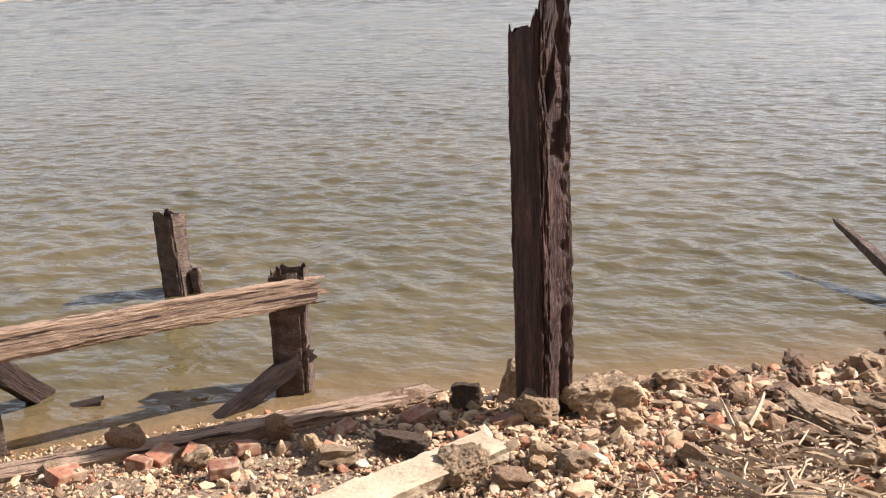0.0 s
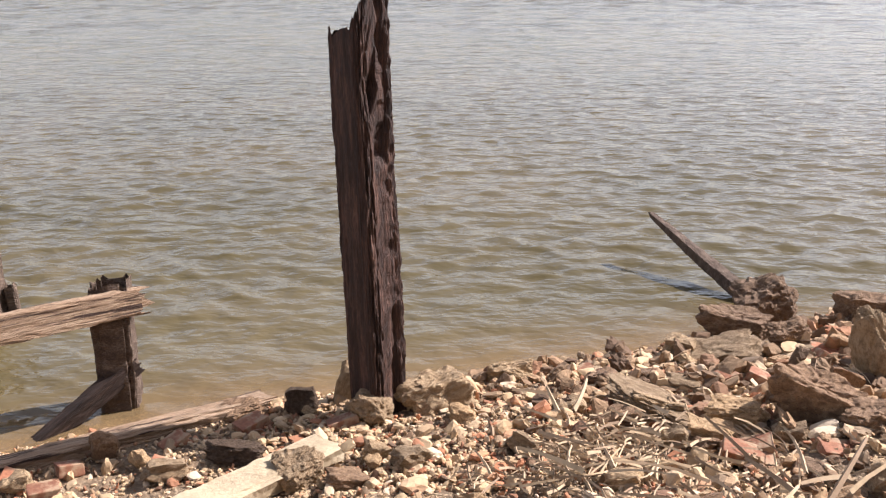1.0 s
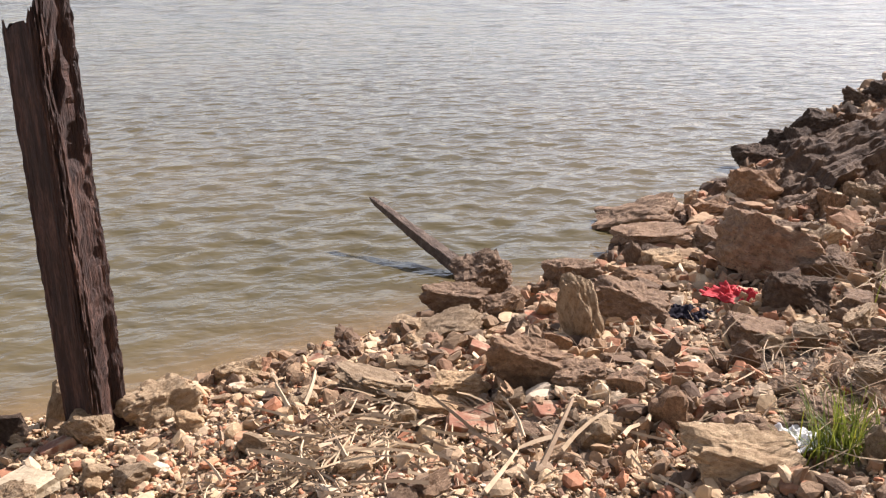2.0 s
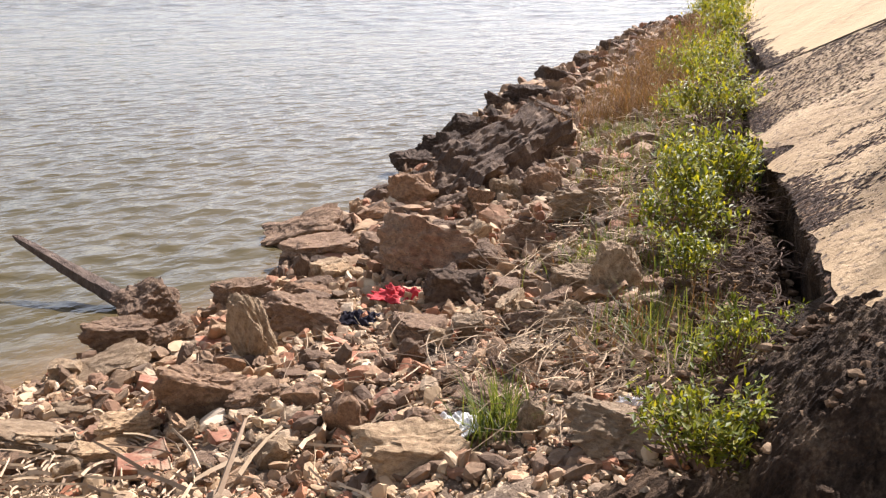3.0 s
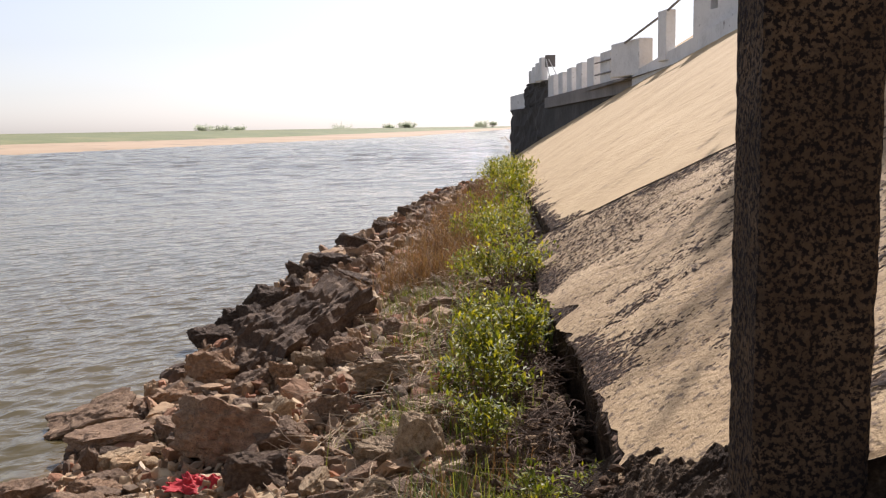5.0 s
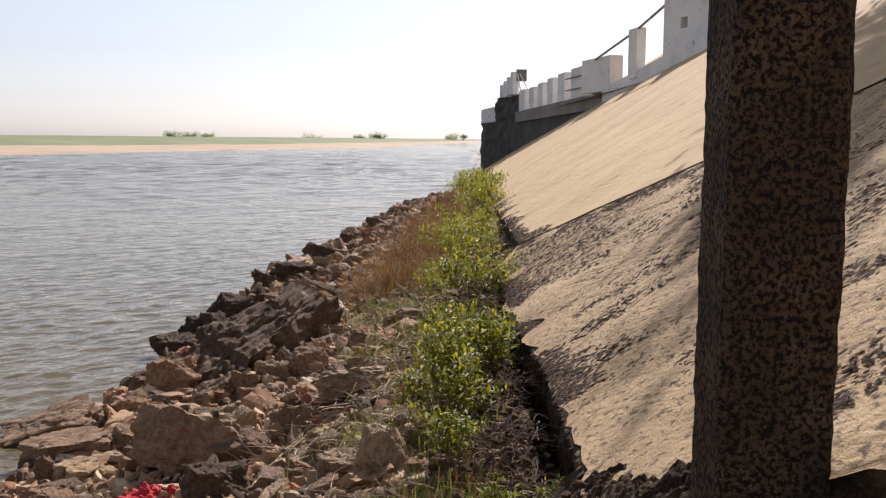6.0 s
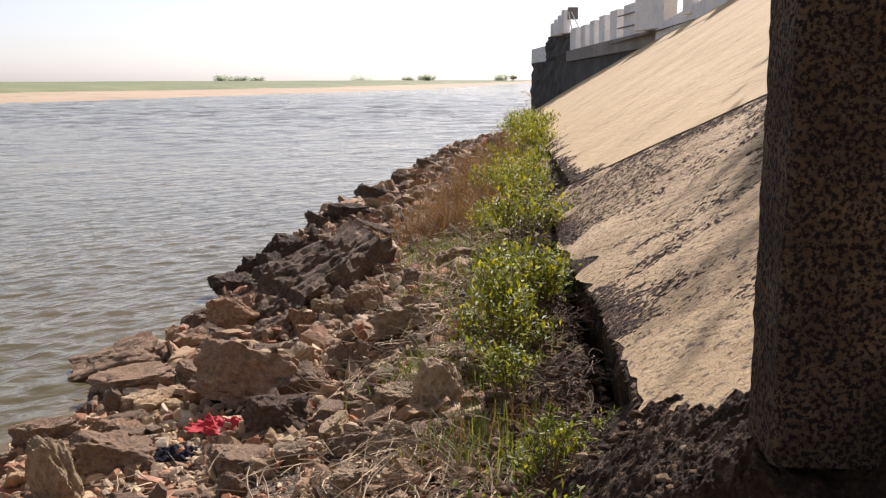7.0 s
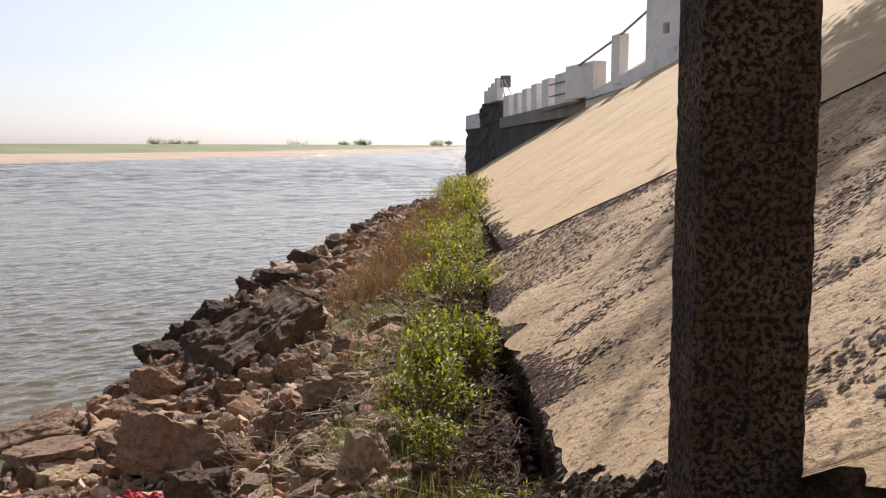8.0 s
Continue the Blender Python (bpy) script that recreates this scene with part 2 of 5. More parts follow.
def water_material():
    """Silty river water: murky brown body, clear where it is shallow, mirror-like skin with fine wind ripples."""
    m = bpy.data.materials.new("river_water")
    m.use_nodes = True
    nt = m.node_tree
    bs = nt.nodes["Principled BSDF"]
    out = nt.nodes["Material Output"]
    geo = nt.nodes.new("ShaderNodeNewGeometry")
    silt = noise_node(nt, 0.35, 3, 0.6, geo.outputs["Position"], (1, 1, 1))
    rp = ramp(nt, [(0.35, (0.074, 0.06, 0.025)), (0.65, (0.105, 0.082, 0.039))])
    nt.links.new(silt.outputs[0], rp.inputs[0])
    at = nt.nodes.new("ShaderNodeAttribute")
    at.attribute_name = "clear"
    stir = nt.nodes.new("ShaderNodeAttribute")
    stir.attribute_name = "stirred"
    nt.links.new(mix(nt, rp.outputs[0], (0.36, 0.24, 0.125), stir.outputs["Fac"]), bs.inputs["Base Color"])
    bs.inputs["Roughness"].default_value = 0.08
    bs.inputs["IOR"].default_value = 1.333
    mp = nt.nodes.new("ShaderNodeMapping")
    mp.inputs["Rotation"].default_value = (0, 0, radians(42))
    nt.links.new(geo.outputs["Position"], mp.inputs[0])
    turned = mp.outputs[0]
    n1 = noise_node(nt, 4.5, 3, 0.5, turned, (1.4, 0.8, 1))
    n2 = noise_node(nt, 1.7, 2, 0.5, turned, (1.4, 0.8, 1))
    add = nt.nodes.new("ShaderNodeMath")
    add.operation = "MULTIPLY_ADD"
    nt.links.new(n2.outputs[0], add.inputs[0])
    add.inputs[1].default_value = 1.5
    nt.links.new(n1.outputs[0], add.inputs[2])
    bp = nt.nodes.new("ShaderNodeBump")
    bp.inputs["Strength"].default_value, bp.inputs["Distance"].default_value = 1.0, 0.04
    n3 = noise_node(nt, 0.75, 4, 0.6, turned, (1.3, 0.9, 1), 0.4)
    add3 = nt.nodes.new("ShaderNodeMath")
    add3.operation = "MULTIPLY_ADD"
    reach = nt.nodes.new("ShaderNodeAttribute")
    reach.attribute_name = "open_reach"
    chop = nt.nodes.new("ShaderNodeMapRange")
    chop.inputs[3].default_value, chop.inputs[4].default_value = 0.6, 8.0
    nt.links.new(reach.outputs["Fac"], chop.inputs[0])
    nt.links.new(chop.outputs[0], add3.inputs[1])
    nt.links.new(n3.outputs[0], add3.inputs[0])
    nt.links.new(add.outputs[0], add3.inputs[2])
    nt.links.new(add3.outputs[0], bp.inputs["Height"])
    nt.links.new(bp.outputs[0], bs.inputs["Normal"])
    tr = nt.nodes.new("ShaderNodeBsdfTransparent")
    tr.inputs[0].default_value = (0.86, 0.74, 0.52, 1)
    mx = nt.nodes.new("ShaderNodeMixShader")
    nt.links.new(at.outputs["Fac"], mx.inputs[0])
    nt.links.new(bs.outputs[0], mx.inputs[1])
    nt.links.new(tr.outputs[0], mx.inputs[2])
    nt.links.new(mx.outputs[0], out.inputs[0])
    return m


M_WATER = water_material()


# ---- building helpers ----
def mesh_of(bm, name, material, smooth=False):
    me = bpy.data.meshes.new(name)
    bm.to_mesh(me)
    bm.free()
    me.materials.append(material)
    me.polygons.foreach_set("use_smooth", [smooth] * len(me.polygons))
    return me


def part(name, bm, material, parent=None, label="", smooth=False, at=None):
    ob = new(name, mesh_of(bm, name, material, smooth))
    if at is not None:
        ob.matrix_basis = at
    if parent is not None:
        ob.parent = parent
    if label:
        ob["label"] = label
    return ob


def raw_mesh(name, verts, faces, material, smooth=False):
    """A mesh from numpy arrays: verts n x 3, faces m x 3 or m x 4."""
    me = bpy.data.meshes.new(name)
    k = faces.shape[1]
    me.vertices.add(len(verts))
    me.vertices.foreach_set("co", np.ascontiguousarray(verts, dtype=np.float32).ravel())
    me.loops.add(faces.size)
    me.loops.foreach_set("vertex_index", np.ascontiguousarray(faces, dtype=np.int32).ravel())
    me.polygons.add(len(faces))
    me.polygons.foreach_set("loop_start", np.arange(0, faces.size, k, dtype=np.int32))
    me.polygons.foreach_set("use_smooth", np.full(len(faces), smooth))
    me.update(calc_edges=True)
    me.materials.append(material)
    return me


def grid_faces(nu, nv):
    a = (np.arange(nu - 1)[:, None] * nv + np.arange(nv - 1)[None, :]).ravel()
    return np.stack([a, a + nv, a + nv + 1, a + 1], 1)


def fbm(x, y, z=0.0, octaves=4):
    v, amp, s = 0.0, 1.0, 1.0
    for _ in range(octaves):
        v += amp * noise.noise((x * s, y * s, z * s))
        amp, s = amp * 0.5, s * 2.03
    return v


def box(bm, x0, x1, y0, y1, z0, z1, bevel=0.0):
    m = Matrix.Translation(((x0 + x1) / 2, (y0 + y1) / 2, (z0 + z1) / 2)) @ Matrix.Diagonal((x1 - x0, y1 - y0, z1 - z0, 1))
    r = bmesh.ops.create_cube(bm, size=1, matrix=m)
    if bevel:
        edges = list({e for v in r["verts"] for e in v.link_edges})
        bmesh.ops.bevel(bm, geom=edges, offset=bevel, segments=2, affect="EDGES", profile=0.6)


def tube(bm, pts, radii, sides=6):
    """A tapered round bar along points."""
    rings = []
    for k, p in enumerate(pts):
        p = Vector(p)
        d = (Vector(pts[min(k + 1, len(pts) - 1)]) - Vector(pts[max(k - 1, 0)])).normalized()
        a = d.orthogonal().normalized()
        b = d.cross(a)
        rings.append([bm.verts.new(p + (a * math.cos(q * math.tau / sides) + b * math.sin(q * math.tau / sides)) * radii[k]) for q in range(sides)])
    for r0, r1 in zip(rings, rings[1:]):
        for q in range(sides):
            bm.faces.new((r0[q], r0[(q + 1) % sides], r1[(q + 1) % sides], r1[q]))
    bm.faces.new(rings[0][::-1])
    bm.faces.new(rings[-1])


def strut(bm, p, q, w, h, bevel=0.004):
    """A square bar from p to q."""
    p, q = Vector(p), Vector(q)
    d = q - p
    turn = d.to_track_quat("X", "Z").to_matrix().to_4x4()
    m = Matrix.Translation((p + q) / 2) @ turn @ Matrix.Diagonal((d.length, w, h, 1))
    bmesh.ops.create_cube(bm, size=1, matrix=m)


# ---- the lie of the land: x inland, y upstream along the shore, water level 0 ----
SHORE_Y = [-60, -8, -0.25, 0.2, 1.5, 2.3, 2.7, 3.3, 4.0, 4.4, 6.0, 7.5, 12.5, 15.4, 24.3, 34, 40, 60]
SHORE_X = [-9, -5.0, -4.02, -3.95, -3.64, -3.22, -3.1, -2.88, -2.66, -2.52, -2.5, -2.55, -2.68, -2.45, -1.83, -0.3, 0.3, 0.9]
SLOPE_G, SLOPE_S = 0.68, 0.0312


def shore_x(y):
    return np.interp(y, SHORE_Y, SHORE_X)


def toe_x(y):
    return np.interp(y, [-60, 4, 5.4, 8, 8.9, 12, 32, 60], [0.36, 0.34, 0.27, 0.27, 0.5, 0.49, 0.5, 1.2])


def slope_z(x, y):
    return 0.9 + SLOPE_G * (x - 0.35 - SLOPE_S * (y - 4))


def bank_z(x, y):
    """Height of the stony bank, from the river bed up to the foot of the concrete slope."""
    w = (x - shore_x(y)) / np.maximum(toe_x(y) - shore_x(y), 0.2)
    top = np.interp(y, [-10, 0, 3, 10, 20, 30, 36, 50], [0.5, 0.52, 0.62, 0.66, 0.6, 0.35, 0.05, -0.3])
    up = top * np.interp(w, [0, 0.12, 0.35, 0.6, 0.8, 1.0, 1.3], [0.0, 0.12, 0.3, 0.52, 0.78, 1.0, 1.0])
    fall = np.interp(y, [4.2, 5.2], [0.14, 0.55])
    down = np.maximum(-fall * (shore_x(y) - x) - 0.02 * (shore_x(y) - x) ** 2, -1.6)
    return np.where(w > 0, up, down)


# ---- ground, river, far shore ----
def spaced(*runs):
    out = []
    for a, b, n in runs:
        out += list(np.linspace(a, b, n, endpoint=False))
    return np.array(out + [runs[-1][1]])


def noise_grid(X, Y, scale, seed=0.0, octaves=4):
    out = np.zeros(X.size)
    for k, (a, b) in enumerate(zip(X.ravel(), Y.ravel())):
        out[k] = fbm(a * scale, b * scale, seed, octaves)
    return out.reshape(X.shape)


def make_ground():
    xs = spaced((-3000, -200, 8), (-200, -7, 20), (-7, -4.4, 20), (-4.4, 0.7, 102), (0.7, 12, 24), (12, 200, 8), (200, 3000, 6))
    ys = spaced((-3000, -40, 8), (-40, -1, 26), (-1, 14, 230), (14, 36, 100), (36, 60, 24), (60, 3000, 10))
    X, Y = np.meshgrid(xs, ys, indexing="ij")
    Z = bank_z(X, Y)
    inner = (X > -7) & (X < 1) & (Y > -2) & (Y < 40)
    n1, n2 = np.zeros(X.shape), np.zeros(X.shape)
    n1[inner] = noise_grid(X[inner], Y[inner], 1.1)
    n2[inner] = noise_grid(X[inner], Y[inner], 7, 4.0)
    land = np.clip((X - shore_x(Y)) / 0.5, 0.15, 1)
    Z = Z + (0.05 * n1 + 0.022 * n2) * land
    near = np.interp(Y, [1.6, 2.4, 8, 10], [0, 1, 1, 0])
    Z += near * (-0.12 * np.exp(-((X - toe_x(Y) - 0.02) / 0.11) ** 2))
    rough = (X > -0.6) & (X < 0.45) & (Y > 1) & (Y < 12)
    n3 = np.zeros(X.shape)
    n3[rough] = noise_grid(X[rough], Y[rough], 16, 8.0)
    Z += 0.03 * n3
    under = X > toe_x(Y) + 0.02
    Z = np.where(under, np.clip(np.minimum(np.maximum(Z, slope_z(X, Y) - 0.35), slope_z(X, Y) - 0.25), -1.6, 4.2), Z)
    me = raw_mesh("ground", np.stack([X, Y, Z], -1).reshape(-1, 3), grid_faces(*X.shape), M_SOIL, True)
    tagged(new("ground", me), "stony brown soil of the river bank and bed", "ground", kind="structure")


def make_water():
    rs = np.concatenate([np.exp(np.linspace(math.log(1.6), math.log(260), 860)), np.exp(np.linspace(math.log(275), math.log(3200), 40))])
    an = np.radians(np.linspace(-8, 150, 640))
    R, T = np.meshgrid(rs, an, indexing="ij")
    X, Y = -R * np.sin(T), R * np.cos(T)
    rng = np.random.default_rng(3)
    Z = np.zeros(X.shape)
    cell = R * (rs[1] / rs[0] - 1)
    for k in range(60):
        wl = 0.1 * (1.3 / 0.1) ** (k / 59)
        th = radians(-34) + rng.normal(0, 0.55)
        amp = 0.0064 * wl * math.exp(-(math.log(wl / 0.24) / 0.7) ** 2) * rng.uniform(0.6, 1.4)
        ph = (X * math.cos(th) + Y * math.sin(th)) * math.tau / wl + rng.uniform(0, 6.28) + 0.8 * np.sin(0.31 * X + 0.23 * Y + k)
        fade = np.clip(wl / cell / 3 - 0.6, 0, 1)
        s = np.sin(ph)
        Z += amp * fade * (s + 0.35 * s * s)
    open_reach = np.clip((R - 14) / 50, 0, 1)
    for k in range(44):
        wl = 0.6 * (3.4 / 0.6) ** (k / 43)
        th = radians(-60) + rng.normal(0, 0.6)
        ph = (X * math.cos(th) + Y * math.sin(th)) * math.tau / wl + rng.uniform(0, 6.28) + 1.2 * np.sin(0.13 * X + 0.09 * Y + k)
        Z += 0.0044 * wl * rng.uniform(0.5, 1.3) * np.clip(wl / cell / 3 - 0.6, 0, 1) * open_reach * np.sin(ph)
    depth = np.maximum(-bank_z(X, Y), 0)
    Z *= np.clip(depth / 0.25, 0.12, 1)
    me = raw_mesh("river_water", np.stack([X, Y, Z], -1).reshape(-1, 3), grid_faces(*X.shape), M_WATER, True)
    at = me.attributes.new("clear", "FLOAT", "POINT")
    at.data.foreach_set("value", (0.7 * np.exp(-depth / 0.04)).astype(np.float32).ravel())
    st = me.attributes.new("stirred", "FLOAT", "POINT")
    st.data.foreach_set("value", np.exp(-depth / 0.035).astype(np.float32).ravel())
    op = me.attributes.new("open_reach", "FLOAT", "POINT")
    op.data.foreach_set("value", open_reach.astype(np.float32).ravel())
    tagged(new("water", me), "rippled silty brown river water under a bright sky", "river", kind="structure")


FAR_X = [-120, -95, -80, -47, -40, -20, 0.7, 25, 60]
FAR_Y = [-900, -120, 5, 90, 128, 207, 480, 900, 1800]


def make_far_bank():
    ys = np.concatenate([np.linspace(-900, 0, 40), np.linspace(5, 500, 220), np.linspace(520, 1800, 40)])
    ex = np.interp(ys, FAR_Y, FAR_X)
    ex = ex + np.array([1.8 * fbm(y * 0.02, 3.1) + 0.8 * fbm(y * 0.11, 8.0) for y in ys])
    for name, offs, hs, mat, label in (
            ("far_sand", np.array([-4, 0, 2, 5, 10, 16, 24, 33]), [-0.5, -0.03, 0.12, 0.22, 0.36, 0.45, 0.6, 0.75], M_SAND, "pale sandy beach on the far shore"),
            ("far_field", np.array([22, 26, 31, 40, 60, 90, 140, 300, 700, 1500]), [-0.6, 0.8, 1.25, 1.55, 1.75, 1.9, 2.1, 2.4, 2.7, 3.0], M_FIELD, "flat green marsh grass along the far shore")):
        O, YY = np.meshgrid(offs, ys, indexing="ij")
        H = np.repeat(np.array(hs)[:, None], len(ys), 1)
        nz = np.array([[fbm(o * 0.1, y * 0.05, 2.0, 3) for y in ys] for o in offs])
        narrow = np.interp(ys, [-100, 60, 130, 260, 480], [1, 1, 0.9, 0.8, 0.6])[None, :]
        X = ex[None, :] - O * narrow - (nz * 1.2 * (O > 15))
        H = H + nz * (0.1 * (O > 1) + 0.22 * (O > 38))
        me = raw_mesh(name, np.stack([X, YY, H], -1).reshape(-1, 3), grid_faces(*X.shape), mat, True)
        tagged(new(name, me), label, "riverbank", kind="structure")


# ---- the concrete slope ----
JOINT = 9.05          # where the old slab meets the smoother, newer one, measured along the shore at the toe


def slope_point(x, yy):
    return yy - 1.85 * (x - 0.48) * np.clip((yy + 2) / 11, 0, 1)


def make_slope(name, y0, y1, ny, lift, mat, rough, label):
    us = np.concatenate([[-6, -5, -4, -3, -2, -1], np.linspace(0, 1, 26)[:-1] ** 1.0 * 1.6, np.linspace(1.6, 9, 34)])
    vs = np.linspace(0, 1, ny)
    vs = y0 + (y1 - y0) * (vs if y1 < 12 else vs ** 1.7)
    U, V = np.meshgrid(us, vs, indexing="ij")
    jag = np.array([0.04 * fbm(v * 2.3, 1.7) + 0.02 * fbm(v * 9, 5.5) + 0.012 * fbm(v * 27, 3.5, 0.0, 2) + (0.15 * math.exp(-((v - 5.0) / 0.16) ** 2) + 0.13 * math.exp(-((v - 7.4) / 0.2) ** 2)) for v in vs])
    toe = np.where(vs < 2.08, 0.8, toe_x(vs)) + jag
    X = toe[None, :] + np.maximum(U, 0)
    Y = slope_point(X, V)
    Y = np.where(U < 0, slope_point(toe[None, :], V), Y)
    nz = noise_grid(X, Y, 5.0, 2.0, 4)
    n2 = noise_grid(X, Y, 0.9, 6.0, 3)
    Z = slope_z(X, Y) + lift + rough * nz * np.clip(U / 0.1, 0.3, 1) + 0.02 * n2
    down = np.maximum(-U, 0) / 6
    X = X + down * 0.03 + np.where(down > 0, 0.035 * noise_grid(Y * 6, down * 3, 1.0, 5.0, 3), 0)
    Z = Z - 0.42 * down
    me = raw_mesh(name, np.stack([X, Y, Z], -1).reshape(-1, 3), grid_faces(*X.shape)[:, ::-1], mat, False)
    # The broken foot face is coloured dark like soil, painting in its shade.
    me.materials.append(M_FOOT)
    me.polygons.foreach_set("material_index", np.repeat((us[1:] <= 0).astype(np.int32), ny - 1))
    tagged(new(name, me), label, "embankment", kind="structure")


def make_debris():
    """Dark flakes of bark, tar and mortar strewn over the old slab, thickest along its seams."""
    rng = np.random.default_rng(8)
    base = np.array([[-1, -0.6, 0], [0.2, -1, 0], [1, -0.1, 0], [0.3, 0.9, 0], [-0.8, 0.5, 0], [0, 0, 0.55]])
    tri = np.array([[0, 1, 5], [1, 2, 5], [2, 3, 5], [3, 4, 5], [4, 0, 5]])
    V, F, n = [], [], 0
    while n < 48000:
        kind = rng.uniform()
        low, foot = kind < 0.12, 0.12 <= kind < 0.2
        yy = rng.uniform(8.8, 19) if low else (rng.uniform(2.1, 9.0) if foot else 0.8 + 8.25 * rng.uniform() ** 1.25)
        x = 0.5 + 0.45 * rng.uniform(0, 1) ** 2 if low else (float(toe_x(yy)) + abs(rng.normal(0, 0.05)) if foot else 0.36 + 2.7 * rng.uniform(0, 1) ** 1.4)
        band = fbm(yy * 1.5, x * 0.35, 3.0, 3) + 0.6 * fbm(yy * 4.5, x * 1.6, 9.0, 3)
        edge = math.exp(-((yy - JOINT + 0.16) / 0.22) ** 2)
        if low and (x - 0.5 > 0.15 + 0.3 * fbm(yy * 1.6, 3.3, 0.0, 3) or rng.uniform() < (yy - 9) / 12):
            continue
        if not low and not foot and rng.uniform() > 0.5 + 0.4 * band + edge * 1.3:
            continue
        y = float(slope_point(x, yy))
        if y < 2.15 and x < 0.95:
            continue
        s = (0.003 + 0.0105 * rng.uniform() ** 1.6) * (1.4 if low else 1) * (1.0 + 0.5 * edge) * (1.25 if foot else 1)
        a = rng.uniform(0, 6.28)
        c, q = math.cos(a), math.sin(a)
        p = base * (s * rng.uniform(0.8, 2.2), s * rng.uniform(0.5, 1), s * rng.uniform(0.3, 1.0))
        p = np.stack([p[:, 0] * c - p[:, 1] * q, p[:, 0] * q + p[:, 1] * c, p[:, 2]], 1)
        p[:, 2] += p[:, 0] * SLOPE_G
        V.append(p + (x, y, slope_z(x, y) - 0.002 + (0.014 if yy > JOINT else 0)))
        F.append(tri + 6 * n)
        n += 1
    ob = new("debris", raw_mesh("debris", np.concatenate(V), np.concatenate(F), M_DEBRIS))
    tagged(ob, "dark flakes of bark and mortar strewn on the concrete", "debris", kind="stuff")


# ---- the pillar by the slope ----
def rough_column(name, x0, x1, y0, y1, z0, z1, rows, amp, mat, chamfer=0.02):
    xs, ys = (x1 - x0) / 2, (y1 - y0) / 2
    outline = []
    for cx, cy, sx, sy in ((-1, -1, 1, 0), (1, -1, 0, 1), (1, 1, -1, 0), (-1, 1, 0, -1)):
        length = 2 * (xs if sx else ys)
        k = 14
        for q in range(k):
            d = chamfer + (length - 2 * chamfer) * q / (k - 1)
            outline.append((cx * xs + sx * d, cy * ys + sy * d))
    outline = np.array(outline)
    V = []
    cen = np.array([(x0 + x1) / 2, (y0 + y1) / 2])
    for r in range(rows):
        z = z0 + (z1 - z0) * r / (rows - 1)
        for px, py in outline:
            f = 1 + amp * (fbm(px * 30, py * 30, z * 30, 3) + 0.8 * fbm(px * 9, py * 9, z * 5, 2))
            V.append((cen[0] + px * f, cen[1] + py * f, z))
    n = len(outline)
    a = np.arange(rows - 1)[:, None] * n
    b = np.arange(n)[None, :]
    c = (b + 1) % n
    F = np.stack([a + b, a + c, a + n + c, a + n + b], -1).reshape(-1, 4)
    V.append((cen[0], cen[1], z1))
    return raw_mesh(name, np.array(V), F, mat, False)


def make_pillar():
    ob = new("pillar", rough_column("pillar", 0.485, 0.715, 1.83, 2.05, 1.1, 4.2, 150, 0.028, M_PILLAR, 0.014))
    tagged(ob, "weathered square concrete pillar speckled with dark lichen", "pillar")


def make_earth_bank():
    """A rough mound of dark earth and roots between the stones and the trench under the slope."""
    ys = np.linspace(1.5, 13, 520)
    us = np.linspace(0, 1, 46)
    U, Y = np.meshgrid(us, ys, indexing="ij")
    wide = 0.8 + 0.2 * np.array([fbm(y * 0.9, 4.4) for y in ys])[None, :]
    X = toe_x(Y) - 0.03 - wide * (1 - U)
    n1, n2 = noise_grid(X, Y, 4, 3.0), noise_grid(X, Y, 13, 7.0, 5)
    hump = np.interp(U, [0, 0.2, 0.6, 0.82, 0.92, 0.97, 1.0], [-0.1, -0.01, 0.03, 0.11, 0.09, 0.03, -0.06])
    Z = bank_z(X, Y) + hump * np.interp(Y, [1.5, 2.2, 9, 13], [0.3, 1, 1, 0.4]) + 0.06 * n1 + 0.035 * n2 + 0.016 * noise_grid(X, Y, 30, 5.0, 2)
    X = X + 0.03 * n2
    me = raw_mesh("earth_bank", np.stack([X, Y, Z], -1).reshape(-1, 3), grid_faces(*X.shape), M_EARTH, False)
    tagged(new("earth_bank", me), "rough dark earth mound along the foot of the slope", "earth bank", kind="structure")


make_ground()
make_earth_bank()
make_water()
make_far_bank()
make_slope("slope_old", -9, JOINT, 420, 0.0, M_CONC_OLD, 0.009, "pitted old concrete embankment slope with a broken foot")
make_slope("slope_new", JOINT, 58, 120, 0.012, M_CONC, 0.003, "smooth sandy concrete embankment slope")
make_debris()
make_pillar()


# ---- stones ----
ICO = {}


def ico(level):
    if level not in ICO:
        bm = bmesh.new()
        bmesh.ops.create_icosphere(bm, subdivisions=level, radius=1)
        bm.verts.ensure_lookup_table()
        ICO[level] = (np.array([v.co[:] for v in bm.verts]), np.array([[v.index for v in f.verts] for f in bm.faces]))
        bm.free()
    return ICO[level]


